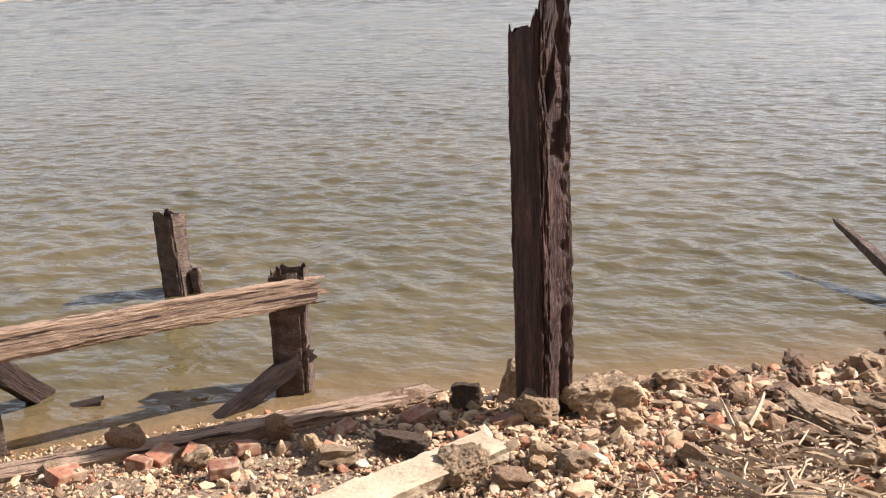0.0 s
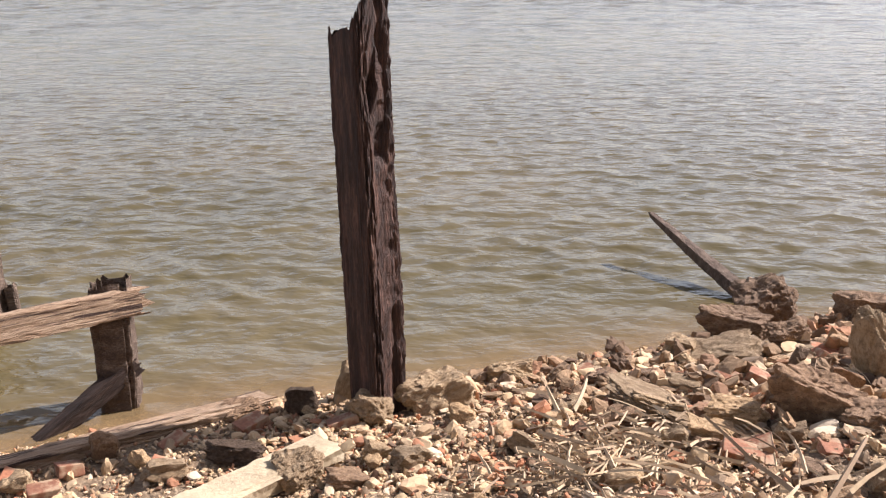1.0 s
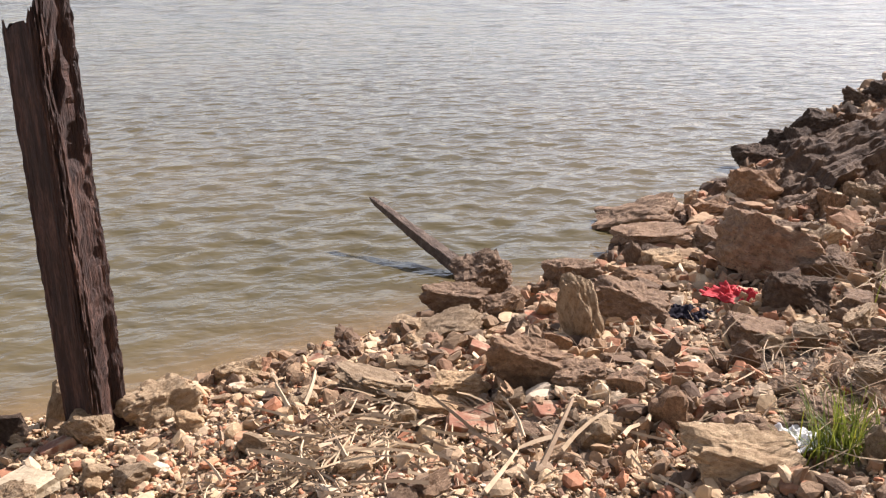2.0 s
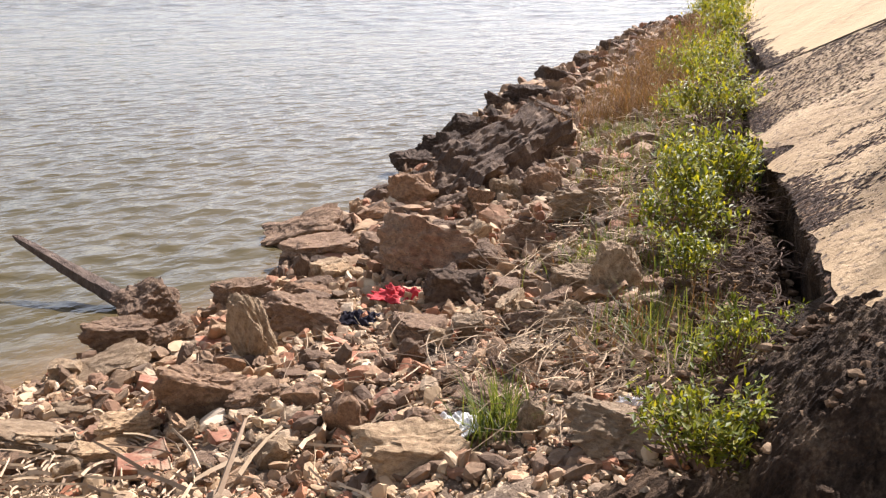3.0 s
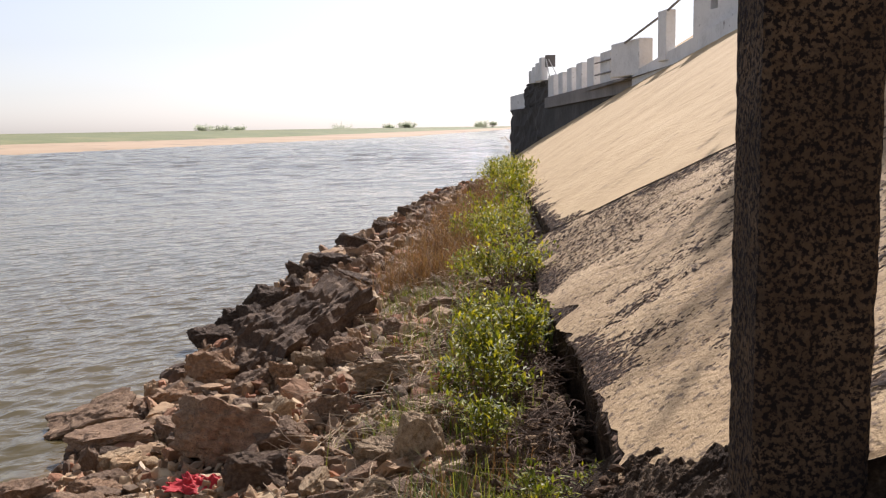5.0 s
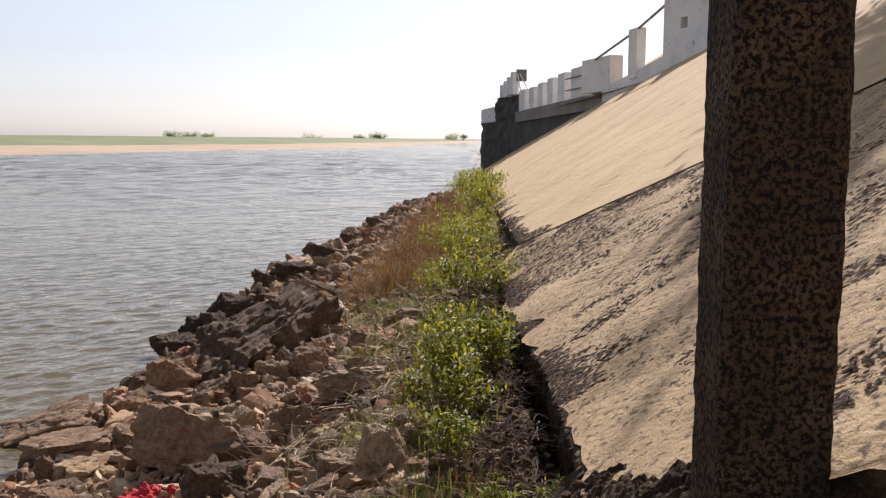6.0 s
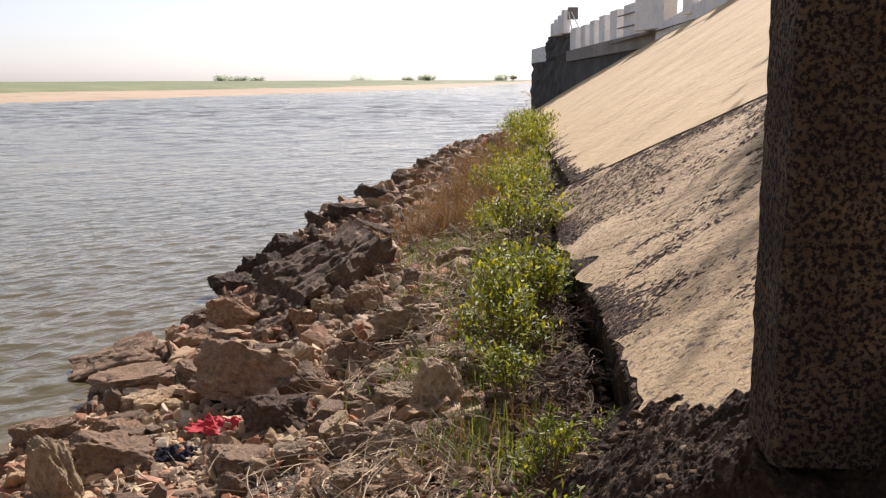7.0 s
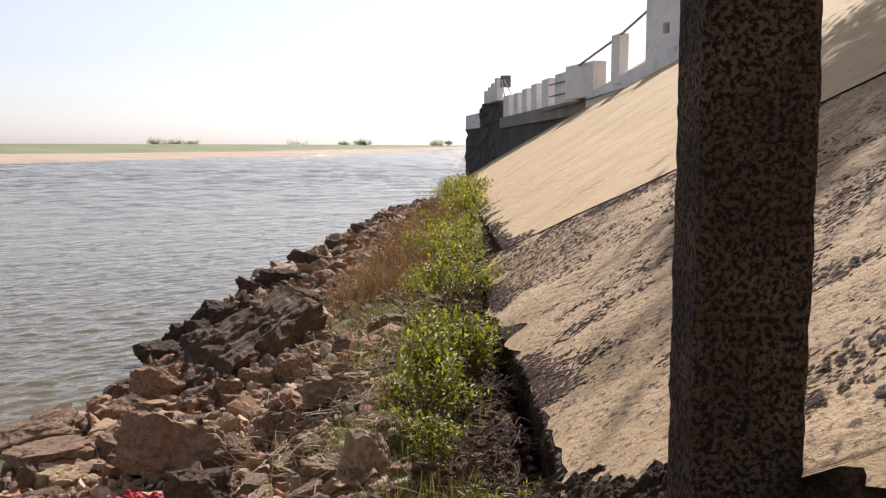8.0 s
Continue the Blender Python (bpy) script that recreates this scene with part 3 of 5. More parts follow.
def stone_mesh(name, seed, mat, level=3, cuts=5, rough=0.05, block=0.75):
    """A broken stone about 2 across: a box with tilted sides, corners struck off, and a pitted skin."""
    rng = np.random.default_rng(seed)
    d, F = ico(level)
    ns, hs = [], []
    for ax in range(3):
        for sg in (-1, 1):
            n = np.zeros(3)
            n[ax] = sg
            n += rng.normal(0, 0.16, 3)
            ns.append(n / np.linalg.norm(n))
            hs.append(rng.uniform(block, block + 0.2))
    for _ in range(cuts):
        n = rng.normal(0, 1, 3)
        ns.append(n / np.linalg.norm(n))
        hs.append(rng.uniform(0.75, 1.1))
    ns, hs = np.array(ns), np.array(hs)
    dots = d @ ns.T
    r = np.where(dots > 0.05, hs / np.maximum(dots, 0.05), 9).min(1)
    r = np.minimum(r, 1.45)
    nz = np.array([fbm(*(p * 1.7 + seed), 6) for p in d * r[:, None]])
    pit = np.array([abs(fbm(*(p * 3.1 + seed * 0.7), 3)) for p in d * r[:, None]]) if level > 2 else 0.0
    V = d * (r * (1 + rough * 2.2 * nz - rough * 1.5 * pit))[:, None]
    return raw_mesh(name, V, F, mat)


MATS = {"lime": M_LIME, "brown": M_BROWN, "dark": M_DARK}
STONES = {k: [stone_mesh("stone", 11 * q + 3, m, 5, 6 + q % 4, 0.09) for q in range(7)] for k, m in MATS.items()}
LOWSTONES = {k: [stone_mesh("stone", 17 * q + 5, m, 3, 6 + q % 3, 0.1) for q in range(6)] for k, m in MATS.items()}


def brick_mesh(seed, frac=1.0):
    rng = np.random.default_rng(seed)
    bm = bmesh.new()
    box(bm, -0.11 * frac, 0.11 * frac, -0.053, 0.053, -0.03, 0.03, 0.006)
    bmesh.ops.subdivide_edges(bm, edges=[e for e in bm.edges if e.calc_length() > 0.04], cuts=3, use_grid_fill=True)
    for v in bm.verts:
        v.co *= 1 + 0.05 * fbm(v.co.x * 22 + seed, v.co.y * 22, v.co.z * 22, 3)
    if frac < 0.9:
        for v in bm.verts:
            if v.co.x > 0.05 * frac:
                v.co.x -= 0.03 * abs(fbm(v.co.y * 30, v.co.z * 30, seed * 1.0, 2)) + 0.3 * (v.co.y + 0.05) * rng.uniform(0, 1)
    return mesh_of(bm, "brick", M_BRICK)


BRICKS = [brick_mesh(1), brick_mesh(2, 0.75), brick_mesh(3, 0.55), brick_mesh(4, 1.0), brick_mesh(5, 0.65)]
count = [0]


def stone(x, y, sx, sy, sz, rz=0.0, tone="lime", tilt=(0, 0), z=None, sink=0.3, label="", shape=None, name="rock", group="stones on the bank"):
    """A loose stone of half sizes sx, sy, sz resting in the bank at (x, y)."""
    count[0] += 1
    pool = STONES[tone] if max(sx, sy) > 0.09 else LOWSTONES[tone]
    me = pool[(count[0] * 5 if shape is None else shape) % len(pool)]
    ob = new(name, me)
    zz = float(bank_z(x, y)) + sz * (1 - sink) if z is None else z
    ob.matrix_basis = pose(x, y, zz, tilt[0] * 2.0, tilt[1] * 2.0, rz) @ Matrix.Diagonal((sx, sy, sz, 1))
    words = {"lime": "pale tan broken limestone lying on the bank", "brown": "brown weathered stone lying on the bank", "dark": "dark wet stone at the water's edge"}
    return tagged(ob, label or words[tone], "rock", group)


def brick(x, y, rz, kind=0, tilt=(0, 0), lift=0.02, label=""):
    ob = new("loose_brick", BRICKS[kind])
    ob.matrix_basis = pose(x, y, float(bank_z(x, y)) + lift * 0.7, tilt[0] * 1.6, tilt[1] * 1.6, rz) @ Matrix.Scale(0.8, 4)
    return tagged(ob, label or ("whole worn red clay brick among the stones" if kind in (0, 3) else "broken piece of red clay brick among the stones"), "brick", "bricks on the bank")


def chip_shapes(level, count, seed):
    out = []
    for k in range(count):
        me = stone_mesh("chip", seed + 7 * k, M_GRAVEL, level, 5, 0.1, 0.7)
        co = np.empty(len(me.vertices) * 3, dtype=np.float32)
        me.vertices.foreach_get("co", co)
        out.append(co.reshape(-1, 3))
        bpy.data.meshes.remove(me)
    return out, ico(level)[1]


def make_gravel(name, count, smin, smax, power, level, seed, label, mat, y0, y1, lean=1.7, heap=0.35, tip=0.6):
    """Small stones and chips that nobody could count, strewn from y0 to y1 along the bank and tipped every way."""
    rng = np.random.default_rng(seed)
    shapes, F = chip_shapes(level, 14, seed)
    V, FF, n = [], [], 0
    while n < count:
        y = y0 + (y1 - y0) * rng.uniform() ** lean
        sx0, tx = float(shore_x(y)), float(toe_x(y))
        x = sx0 - 0.06 + rng.uniform() * (tx - sx0)
        if x > tx - 0.35 and (rng.uniform() > 0.5 or x > tx - 0.06):
            continue
        if y > 2.4 and x > tx - (1.1 if y < 7 else 1.35) and rng.uniform() < (0.6 if y < 7 else 0.9):
            continue
        if rng.uniform() > 0.6 + 0.9 * fbm(x * 1.7, y * 1.7, 6.0, 2):
            continue
        s = (smin + (smax - smin) * rng.uniform() ** power) * min(1.9, max(0.6, 0.66 + 0.17 * y))
        p = shapes[int(rng.integers(len(shapes)))] * (s * rng.uniform(0.9, 1.8), s * rng.uniform(0.7, 1.2), s * rng.uniform(0.35, 0.8))
        a, t = rng.uniform(0, 6.28), rng.normal(0, tip)
        c, q, ct, st = math.cos(a), math.sin(a), math.cos(t), math.sin(t)
        p = np.stack([p[:, 0] * ct - p[:, 2] * st, p[:, 1], p[:, 0] * st + p[:, 2] * ct], 1)
        p = np.stack([p[:, 0] * c - p[:, 1] * q, p[:, 0] * q + p[:, 1] * c, p[:, 2]], 1)
        z = float(bank_z(x, y)) + 0.05 * fbm(x * 1.1, y * 1.1, 0.0) * min(1, max(0.15, (x - sx0) / 0.5)) + heap * s * rng.uniform(0.6, 1.6)
        V.append(p + (x, y, z))
        FF.append(F + len(p) * n)
        n += 1
    ob = new(name, raw_mesh(name, np.concatenate(V), np.concatenate(FF), mat))
    tagged(ob, label, "gravel", kind="stuff")


def scatter_stones():
    rng = np.random.default_rng(5)
    for k in range(150):
        y = -0.4 + 14.5 * rng.uniform() ** 1.25
        w = rng.uniform(0.02, 0.86)
        sx0, tx = float(shore_x(y)), float(toe_x(y))
        x = sx0 + (tx - sx0) * w
        if y < 3.2 and x > -1.3:
            continue
        s = rng.uniform(0.03, 0.062) * (1.0 if y < 3.2 else 1.55)
        tone = "dark" if (w < 0.16 and y > 4) else ("brown" if rng.uniform() < (0.35 if y < 3.5 else 0.6) else "lime")
        if rng.uniform() < 0.16 and y < 8:
            brick(x, y, rng.uniform(0, 180), (1, 2, 4, 2, 4)[int(rng.integers(0, 5))], (rng.uniform(-25, 25), rng.uniform(-20, 20)))
        else:
            stone(x, y, s * rng.uniform(0.9, 1.5), s * rng.uniform(0.7, 1.1), s * rng.uniform(0.45, 0.85), rng.uniform(0, 180), tone, (rng.uniform(-20, 20), rng.uniform(-20, 20)))
    for k in range(100):
        y = 8 + 22 * rng.uniform() ** 1.2
        sx0 = float(shore_x(y))
        x = sx0 + rng.uniform(-0.12, 1.5)
        s = rng.uniform(0.07, 0.16)
        stone(x, y, s * rng.uniform(0.9, 1.5), s * rng.uniform(0.7, 1.1), s * rng.uniform(0.5, 0.9), rng.uniform(0, 180), "dark" if x < sx0 + 0.6 else "brown", (rng.uniform(-25, 25), rng.uniform(-25, 25)))


# ---- old timbers of the jetty ----
def make_post():
    """A tall rotten square post, split and grooved, with a jagged top."""
    n, rows = 104, 190
    V = []
    for r in range(rows):
        h = r / (rows - 1)
        for k in range(n):
            a = k / n * math.tau
            ca, sa_ = math.cos(a), math.sin(a)
            e = 0.3
            px = math.copysign(abs(ca) ** e, ca)
            py = math.copysign(abs(sa_) ** e, sa_)
            f = 0.09 + 0.004 * fbm(px * 2, py * 2, h * 3, 2)
            groove = 0.005 * fbm(px * 9, py * 9, h * 2, 2) + 0.004 * fbm(px * 20, py * 20, h * 25, 2)
            if px > 0.55 and py > -0.93:
                groove += 0.013 * abs(fbm(px * 5 + 3, py * 4, h * 3.0, 3)) + 0.011 * fbm(px * 14, py * 14, h * 31, 4)
                groove += 0.026 * math.exp(-((py - 0.35 + 0.5 * fbm(h * 3, 2.0, 0.0, 3)) / 0.14) ** 2)
                groove += 0.05 * math.exp(-((py + 0.35) / 0.25) ** 2 - ((h - 0.83) / 0.035) ** 2) + 0.05 * math.exp(-((py + 0.1) / 0.2) ** 2 - ((h - 0.69) / 0.05) ** 2)
            groove *= 1 - 0.6 * max(0.0, (py - 0.7) / 0.3)
            rise = min(1.0, max(0.0, (px + py + 0.5) / 1.3))
            top = 1.52 + 0.19 * rise + 0.035 * fbm(px * 9, py * 9, 1.0, 2) + 0.03 * fbm(px * 3, py * 3, 4.0, 2)
            top -= 0.07 * math.exp(-((py + 0.45) / 0.2) ** 2) * (px > 0.5)
            taper = 1 - 0.1 * (h < 0.16) * (0.16 - h) / 0.16
            V.append((px * (f - groove) * taper, py * (f - groove) * taper, -0.25 + h * (top + 0.25)))
    V = np.array(V)
    a = np.arange(rows - 1)[:, None] * n
    b = np.arange(n)[None, :]
    c = (b + 1) % n
    F = np.stack([a + b, a + c, a + n + c, a + n + b], -1).reshape(-1, 4)
    last = (rows - 1) * n
    V = np.concatenate([V, [(0, 0, 1.45)]])
    cap = np.array([[last + k, last + (k + 1) % n, len(V) - 1, len(V) - 1] for k in range(n)])
    me = raw_mesh("tall_post", V, np.concatenate([F, cap]), M_POST, False)
    me.validate()
    ob = new("tall_post", me)
    ob.matrix_basis = pose(-3.15, 1.8, 0.1, -2.4, -4, 10)
    tagged(ob, "tall rotten dark brown timber post with splintered top", "post")


def plank_mesh(name, p, q, w, h, mat, seed=1, ends=0.06, rows=90, around=44, taper=0.0):
    """A weathered beam from p to q with frayed ends and grooves along the grain."""
    p, q = Vector(p), Vector(q)
    L = (q - p).length
    turn = (q - p).to_track_quat("X", "Z").to_matrix().to_4x4()
    V = []
    for r in range(rows):
        u = r / (rows - 1)
        for k in range(around):
            a = k / around * math.tau
            ca, sa_ = math.cos(a), math.sin(a)
            py = math.copysign(abs(ca) ** 0.3, ca) * w / 2
            pz = math.copysign(abs(sa_) ** 0.3, sa_) * h / 2
            g = 1 + 0.2 * fbm(u * L * 1.2 + seed, py * 55, pz * 55, 3) + 0.1 * fbm(u * L * 14, py * 90, pz * 90 + seed, 2)
            x = u * L + (ends * fbm(py * 30 + seed, pz * 40, seed * 2.0, 2) if r in (0, rows - 1) else 0)
            g *= 1 - taper * u ** 3
            V.append((x, py * g, pz * g))
    a = np.arange(rows - 1)[:, None] * around
    b = np.arange(around)[None, :]
    c = (b + 1) % around
    F = np.stack([a + b, a + c, a + around + c, a + around + b], -1).reshape(-1, 4)
    V = V + [(0.01, 0, 0), (L - 0.01, 0, 0)]
    last = (rows - 1) * around
    caps = [[k, len(V) - 2, (k + 1) % around, (k + 1) % around] for k in range(around)] + [[last + k, last + (k + 1) % around, len(V) - 1, len(V) - 1] for k in range(around)]
    me = raw_mesh(name, np.array(V), np.concatenate([F, np.array(caps)]), mat, False)
    me.validate()
    ob = new(name, me)
    ob.matrix_basis = Matrix.Translation(p) @ turn
    return ob


def make_timbers():
    make_post()
    tagged(plank_mesh("jetty_pile", (-4.06, 1.02, -0.6), (-4.05, 1.04, 0.57), 0.16, 0.15, M_PILE, 3, 0.05), "short weedy timber pile standing in the shallows", "pile", "jetty piles")
    tagged(plank_mesh("jetty_pile", (-5.69, 0.89, -0.8), (-5.66, 0.85, 0.5), 0.14, 0.13, M_PILE, 7, 0.05), "short weedy timber pile standing out in the water", "pile", "jetty piles")
    tagged(plank_mesh("jetty_pile", (-5.6, 1.0, -0.8), (-5.62, 0.96, 0.16), 0.06, 0.06, M_PILE, 9, 0.05), "thin rotten stump beside the outer pile", "pile", "jetty piles")
    tagged(plank_mesh("fallen_beam", (-3.97, -0.75, 0.515), (-3.97, 1.13, 0.49), 0.06, 0.12, M_TIMBER, 5, 0.09, 150), "long weathered grey beam resting on the pile", "beam")
    tagged(plank_mesh("brace", (-4.0, 1.08, 0.19), (-3.95, 0.55, -0.08), 0.07, 0.08, M_WET, 13), "dark wet brace leaning from the pile into water", "brace")
    tagged(plank_mesh("brace", (-4.25, -0.3, 0.42), (-4.62, 0.02, -0.06), 0.07, 0.1, M_WET, 15), "dark stub of a brace leaning into the water", "brace")
    tagged(plank_mesh("stake", (-4.07, -0.21, -0.15), (-4.07, -0.21, 0.24), 0.03, 0.03, M_PILE, 17, 0.02, 20, 12), "thin wooden stake at the water's edge", "stake")
    tagged(plank_mesh("shore_timber", (-3.93, -0.9, 0.0), (-3.56, 1.49, 0.03), 0.12, 0.11, M_TIMBER, 19, 0.06, 150), "long pale timber lying along the waterline", "timber")
    tagged(plank_mesh("leaning_stick", (-2.93, 4.2, -0.02), (-3.92, 4.42, 0.3), 0.085, 0.075, M_PILE, 23, 0.05, 60, 16, 0.62), "bare dark branch leaning out over the water", "branch")
    tagged(plank_mesh("sunken_log", (-4.42, 0.05, -0.03), (-4.36, 0.22, 0.0), 0.06, 0.05, M_WET, 31, 0.03, 20, 12), "dark sodden lump of wood just above water", "log")
    tagged(plank_mesh("pale_board", (-1.98, 13.6, 0.28), (-1.68, 13.75, 0.2), 0.16, 0.04, M_TIMBER, 33, 0.02, 20, 16), "short pale board lying on the dark stones", "board")
    tagged(plank_mesh("concrete_strip", (-2.7, 0.4, 0.165), (-2.9, 1.4, 0.14), 0.16, 0.07, M_STRIP, 29, 0.03, 40, 20), "flat pale strip of concrete among the rubble", "slab")


make_timbers()
make_gravel("gravel", 44000, 0.004, 0.015, 1.7, 1, 21, "tan and reddish gravel and brick chips", M_GRAVEL, -0.6, 9.0, 1.5, 0.5, 0.8)
make_gravel("gravel", 20000, 0.005, 0.016, 1.5, 1, 23, "pale tan gravel and chips near the water", M_GRAVEL, -0.8, 3.2, 0.9, 0.7, 0.8)
make_gravel("gravel", 3000, 0.006, 0.017, 1.6, 1, 22, "tan gravel lying along the lower bank", M_GRAVEL, -4.5, -0.5, 1.0)
make_gravel("rubble", 5200, 0.01, 0.034, 1.9, 2, 77, "broken tan stones and brick pieces on the bank", M_GRAVEL, -0.6, 5.5, 1.2, 0.45, 0.8)
make_gravel("rubble", 4200, 0.012, 0.04, 1.8, 2, 78, "jumbled brown stones and brick pieces on the bank", M_RUBBLE, 2.3, 14.0, 1.4, 0.5, 0.9)
make_gravel("rubble", 420, 0.03, 0.055, 1.5, 3, 79, "heaped brown broken stones tipped every way", M_RUBBLE, 2.6, 17.0, 1.3, 0.4, 0.7)
make_gravel("rubble", 700, 0.035, 0.06, 1.2, 2, 80, "dark broken stones along the far bank", M_RUBBLE, 12.0, 34.0, 1.0, 0.7, 0.8)
scatter_stones()


def ribbed_slab():
    """A long dark slab of layered stone, its upper face split into ridges."""
    bm = bmesh.new()
    box(bm, -0.7, 0.7, -0.24, 0.24, -0.13, 0.13)
    bmesh.ops.subdivide_edges(bm, edges=bm.edges[:], cuts=28, use_grid_fill=True)
    for v in bm.verts:
        x, y, z = v.co
        ridge = (0.1 * abs(fbm(x * 1.1, y * 9, 3.0, 4)) + 0.05 * abs(fbm(x * 6, y * 14, 1.0, 3))) * (z > 0)
        n = fbm(x * 3, y * 3, z * 3, 4)
        v.co = Vector((x * (1 + 0.12 * n), y * (1 + 0.25 * n), z * (1 + 0.3 * n) + ridge - 0.07 * (x < -0.4) * (z > 0)))
    ob = part("ribbed_slab", bm, M_SLAB)
    ob.matrix_basis = pose(-1.62, 7.1, 0.3, 16, -11, 58)
    tagged(ob, "long dark layered stone slab tilted on the bank", "rock")


ribbed_slab()


# ---- the quay with its white parapet, upstream ----
def prism(bm, p, q, zp, zq, th):
    """An upright wall piece from plan point p to q, with its foot and top height at either end, th thick away from the river."""
    d = Vector((q[0] - p[0], q[1] - p[1], 0)).normalized()
    nrm = Vector((-d.y, d.x, 0))
    if nrm.x < 0:
        nrm = -nrm
    v = []
    for off in (0, th):
        for (a, zs) in ((p, zp), (q, zq)):
            for z in zs:
                v.append(bm.verts.new((a[0] + nrm.x * off, a[1] + nrm.y * off, z)))
    for f in ((0, 1, 3, 2), (4, 6, 7, 5), (0, 4, 5, 1), (2, 3, 7, 6), (1, 5, 7, 3), (0, 2, 6, 4)):
        bm.faces.new([v[k] for k in f])


def along(y):
    return (2.43 + (45 - y) * 0.185, y)


def make_quay():
    quay = new("quay")
    tagged(quay, "dark stone quay wall with a concrete cap, standing in the river", "quay")
    bm = bmesh.new()
    prism(bm, along(46.5), along(33), (-1.6, 2.75), (-1.6, 3.05), 3.0)
    bmesh.ops.subdivide_edges(bm, edges=bm.edges[:], cuts=12, use_grid_fill=True)
    for v in bm.verts:
        v.co.x += 0.06 * fbm(v.co.y * 0.8, v.co.z * 1.3, 2.0)
    part("wall", bm, M_QUAY, quay)
    bm = bmesh.new()
    prism(bm, (0.72, 50.3), (2.3, 46.0), (-1.6, 2.75), (-1.6, 2.85), 3.5)
    prism(bm, (1.45, 49.0), (2.55, 45.6), (2.5, 4.0), (2.5, 4.15), 2.5)
    bmesh.ops.subdivide_edges(bm, edges=bm.edges[:], cuts=14, use_grid_fill=True)
    for v in bm.verts:
        n = fbm(v.co.y * 1.6, v.co.z * 2.2, 7.0)
        v.co.x += 0.16 * n
        v.co.y += 0.1 * fbm(v.co.x * 2, v.co.z * 2, 3.0)
    part("corner_bastion", bm, M_QUAY, quay, "ragged black stone corner of the quay")
    bm = bmesh.new()
    p, q = along(45.2), along(32.3)
    prism(bm, (p[0] - 0.12, p[1]), (q[0] - 0.12, q[1]), (2.72, 3.2), (3.0, 3.55), 0.8)
    part("cap_beam", bm, M_CAP, quay, "grey concrete cap beam")
    # low white block at the river end
    bm = bmesh.new()
    prism(bm, (0.72, 50.2), (1.45, 49.0), (2.72, 3.45), (2.75, 3.6), 0.5)
    tagged(part("parapet_block", bm, M_WHITE), "whitewashed low parapet block on the quay corner", "parapet", "parapet blocks on the quay")
    blocks = [(47.9, 47.2, 4.0, 4.62), (47.1, 46.5, 4.0, 4.76), (46.4, 45.7, 4.05, 4.9), (45.6, 45.1, 4.05, 5.1)]
    for a, b, z0, z1 in blocks:
        bm = bmesh.new()
        p, q = along(a), along(b)
        prism(bm, (p[0] - 0.28, a), (q[0] - 0.28, b), (z0, z1), (z0, z1), 0.3)
        tagged(part("parapet_block", bm, M_WHITE), "whitewashed concrete parapet block on the bastion", "parapet", "parapet blocks on the quay")
    steps = [(45.0, 43.2, 3.15, 4.22), (43.1, 41.7, 3.2, 4.24), (41.6, 40.2, 3.24, 4.34), (40.1, 38.6, 3.28, 4.45), (38.5, 36.8, 3.33, 4.54), (36.7, 34.4, 3.4, 4.62)]
    for a, b, z0, z1 in steps:
        bm = bmesh.new()
        prism(bm, along(a), along(a + (b - a) * 0.55), (z0, z1), (z0 + 0.03, z1 + 0.02), 0.4)
        bmesh.ops.bevel(bm, geom=bm.edges[:], offset=0.02, segments=1, affect="EDGES")
        tagged(part("parapet_block", bm, M_WHITE), "whitewashed concrete parapet block on the quay wall", "parapet", "parapet blocks on the quay")
    bm = bmesh.new()
    prism(bm, (3.98, 33.4), (4.62, 31.2), (3.5, 4.66), (3.5, 4.68), 0.5)
    bmesh.ops.bevel(bm, geom=bm.edges[:], offset=0.03, segments=1, affect="EDGES")
    tagged(part("parapet_pier", bm, M_WHITE), "wide whitewashed pier at the turn of the parapet", "pier")
    # white plinth that climbs the head of the slope, with its posts and pipe rail
    bm = bmesh.new()
    prism(bm, (4.5, 31.9), (5.18, 24.9), (1.5, 3.6), (2.2, 4.15), 0.35)
    prism(bm, (5.18, 24.9), (6.6, 10.0), (2.2, 4.15), (3.0, 5.2), 0.35)
    tagged(part("plinth_wall", bm, M_WHITE), "whitewashed plinth wall along the head of the slope", "wall", kind="structure")
    bm = bmesh.new()
    prism(bm, (4.72, 28.25), (4.84, 27.6), (3.7, 5.14), (3.7, 5.14), 0.3)
    bmesh.ops.bevel(bm, geom=bm.edges[:], offset=0.02, segments=1, affect="EDGES")
    tagged(part("rail_post", bm, M_WHITE), "whitewashed concrete rail post on the plinth", "post")
    block = new("end_block")
    tagged(block, "tall whitewashed wall block with a square hole", "wall block")
    bm = bmesh.new()
    d0, d1 = (5.1, 25.1), (6.0, 22.6)

    def cell(u0, u1, z0, z1, t0=None):
        p = (d0[0] + (d1[0] - d0[0]) * u0, d0[1] + (d1[1] - d0[1]) * u0)
        q = (d0[0] + (d1[0] - d0[0]) * u1, d0[1] + (d1[1] - d0[1]) * u1)
        prism(bm, p, q, (z0, z1 if t0 is None else t0), (z0, z1), 0.4)
    cell(0, 0.3, 3.6, 5.72)
    cell(0.3, 0.42, 3.6, 4.72)
    cell(0.3, 0.42, 5.0, 5.72)
    cell(0.42, 1.0, 3.6, 6.1, 5.6)
    part("wall", bm, M_WHITE, block)
    # A dark sheet at the back stands in for the hole's inner shade.
    bm = bmesh.new()
    p = (d0[0] + (d1[0] - d0[0]) * 0.3, d0[1] + (d1[1] - d0[1]) * 0.3)
    q = (d0[0] + (d1[0] - d0[0]) * 0.42, d0[1] + (d1[1] - d0[1]) * 0.42)
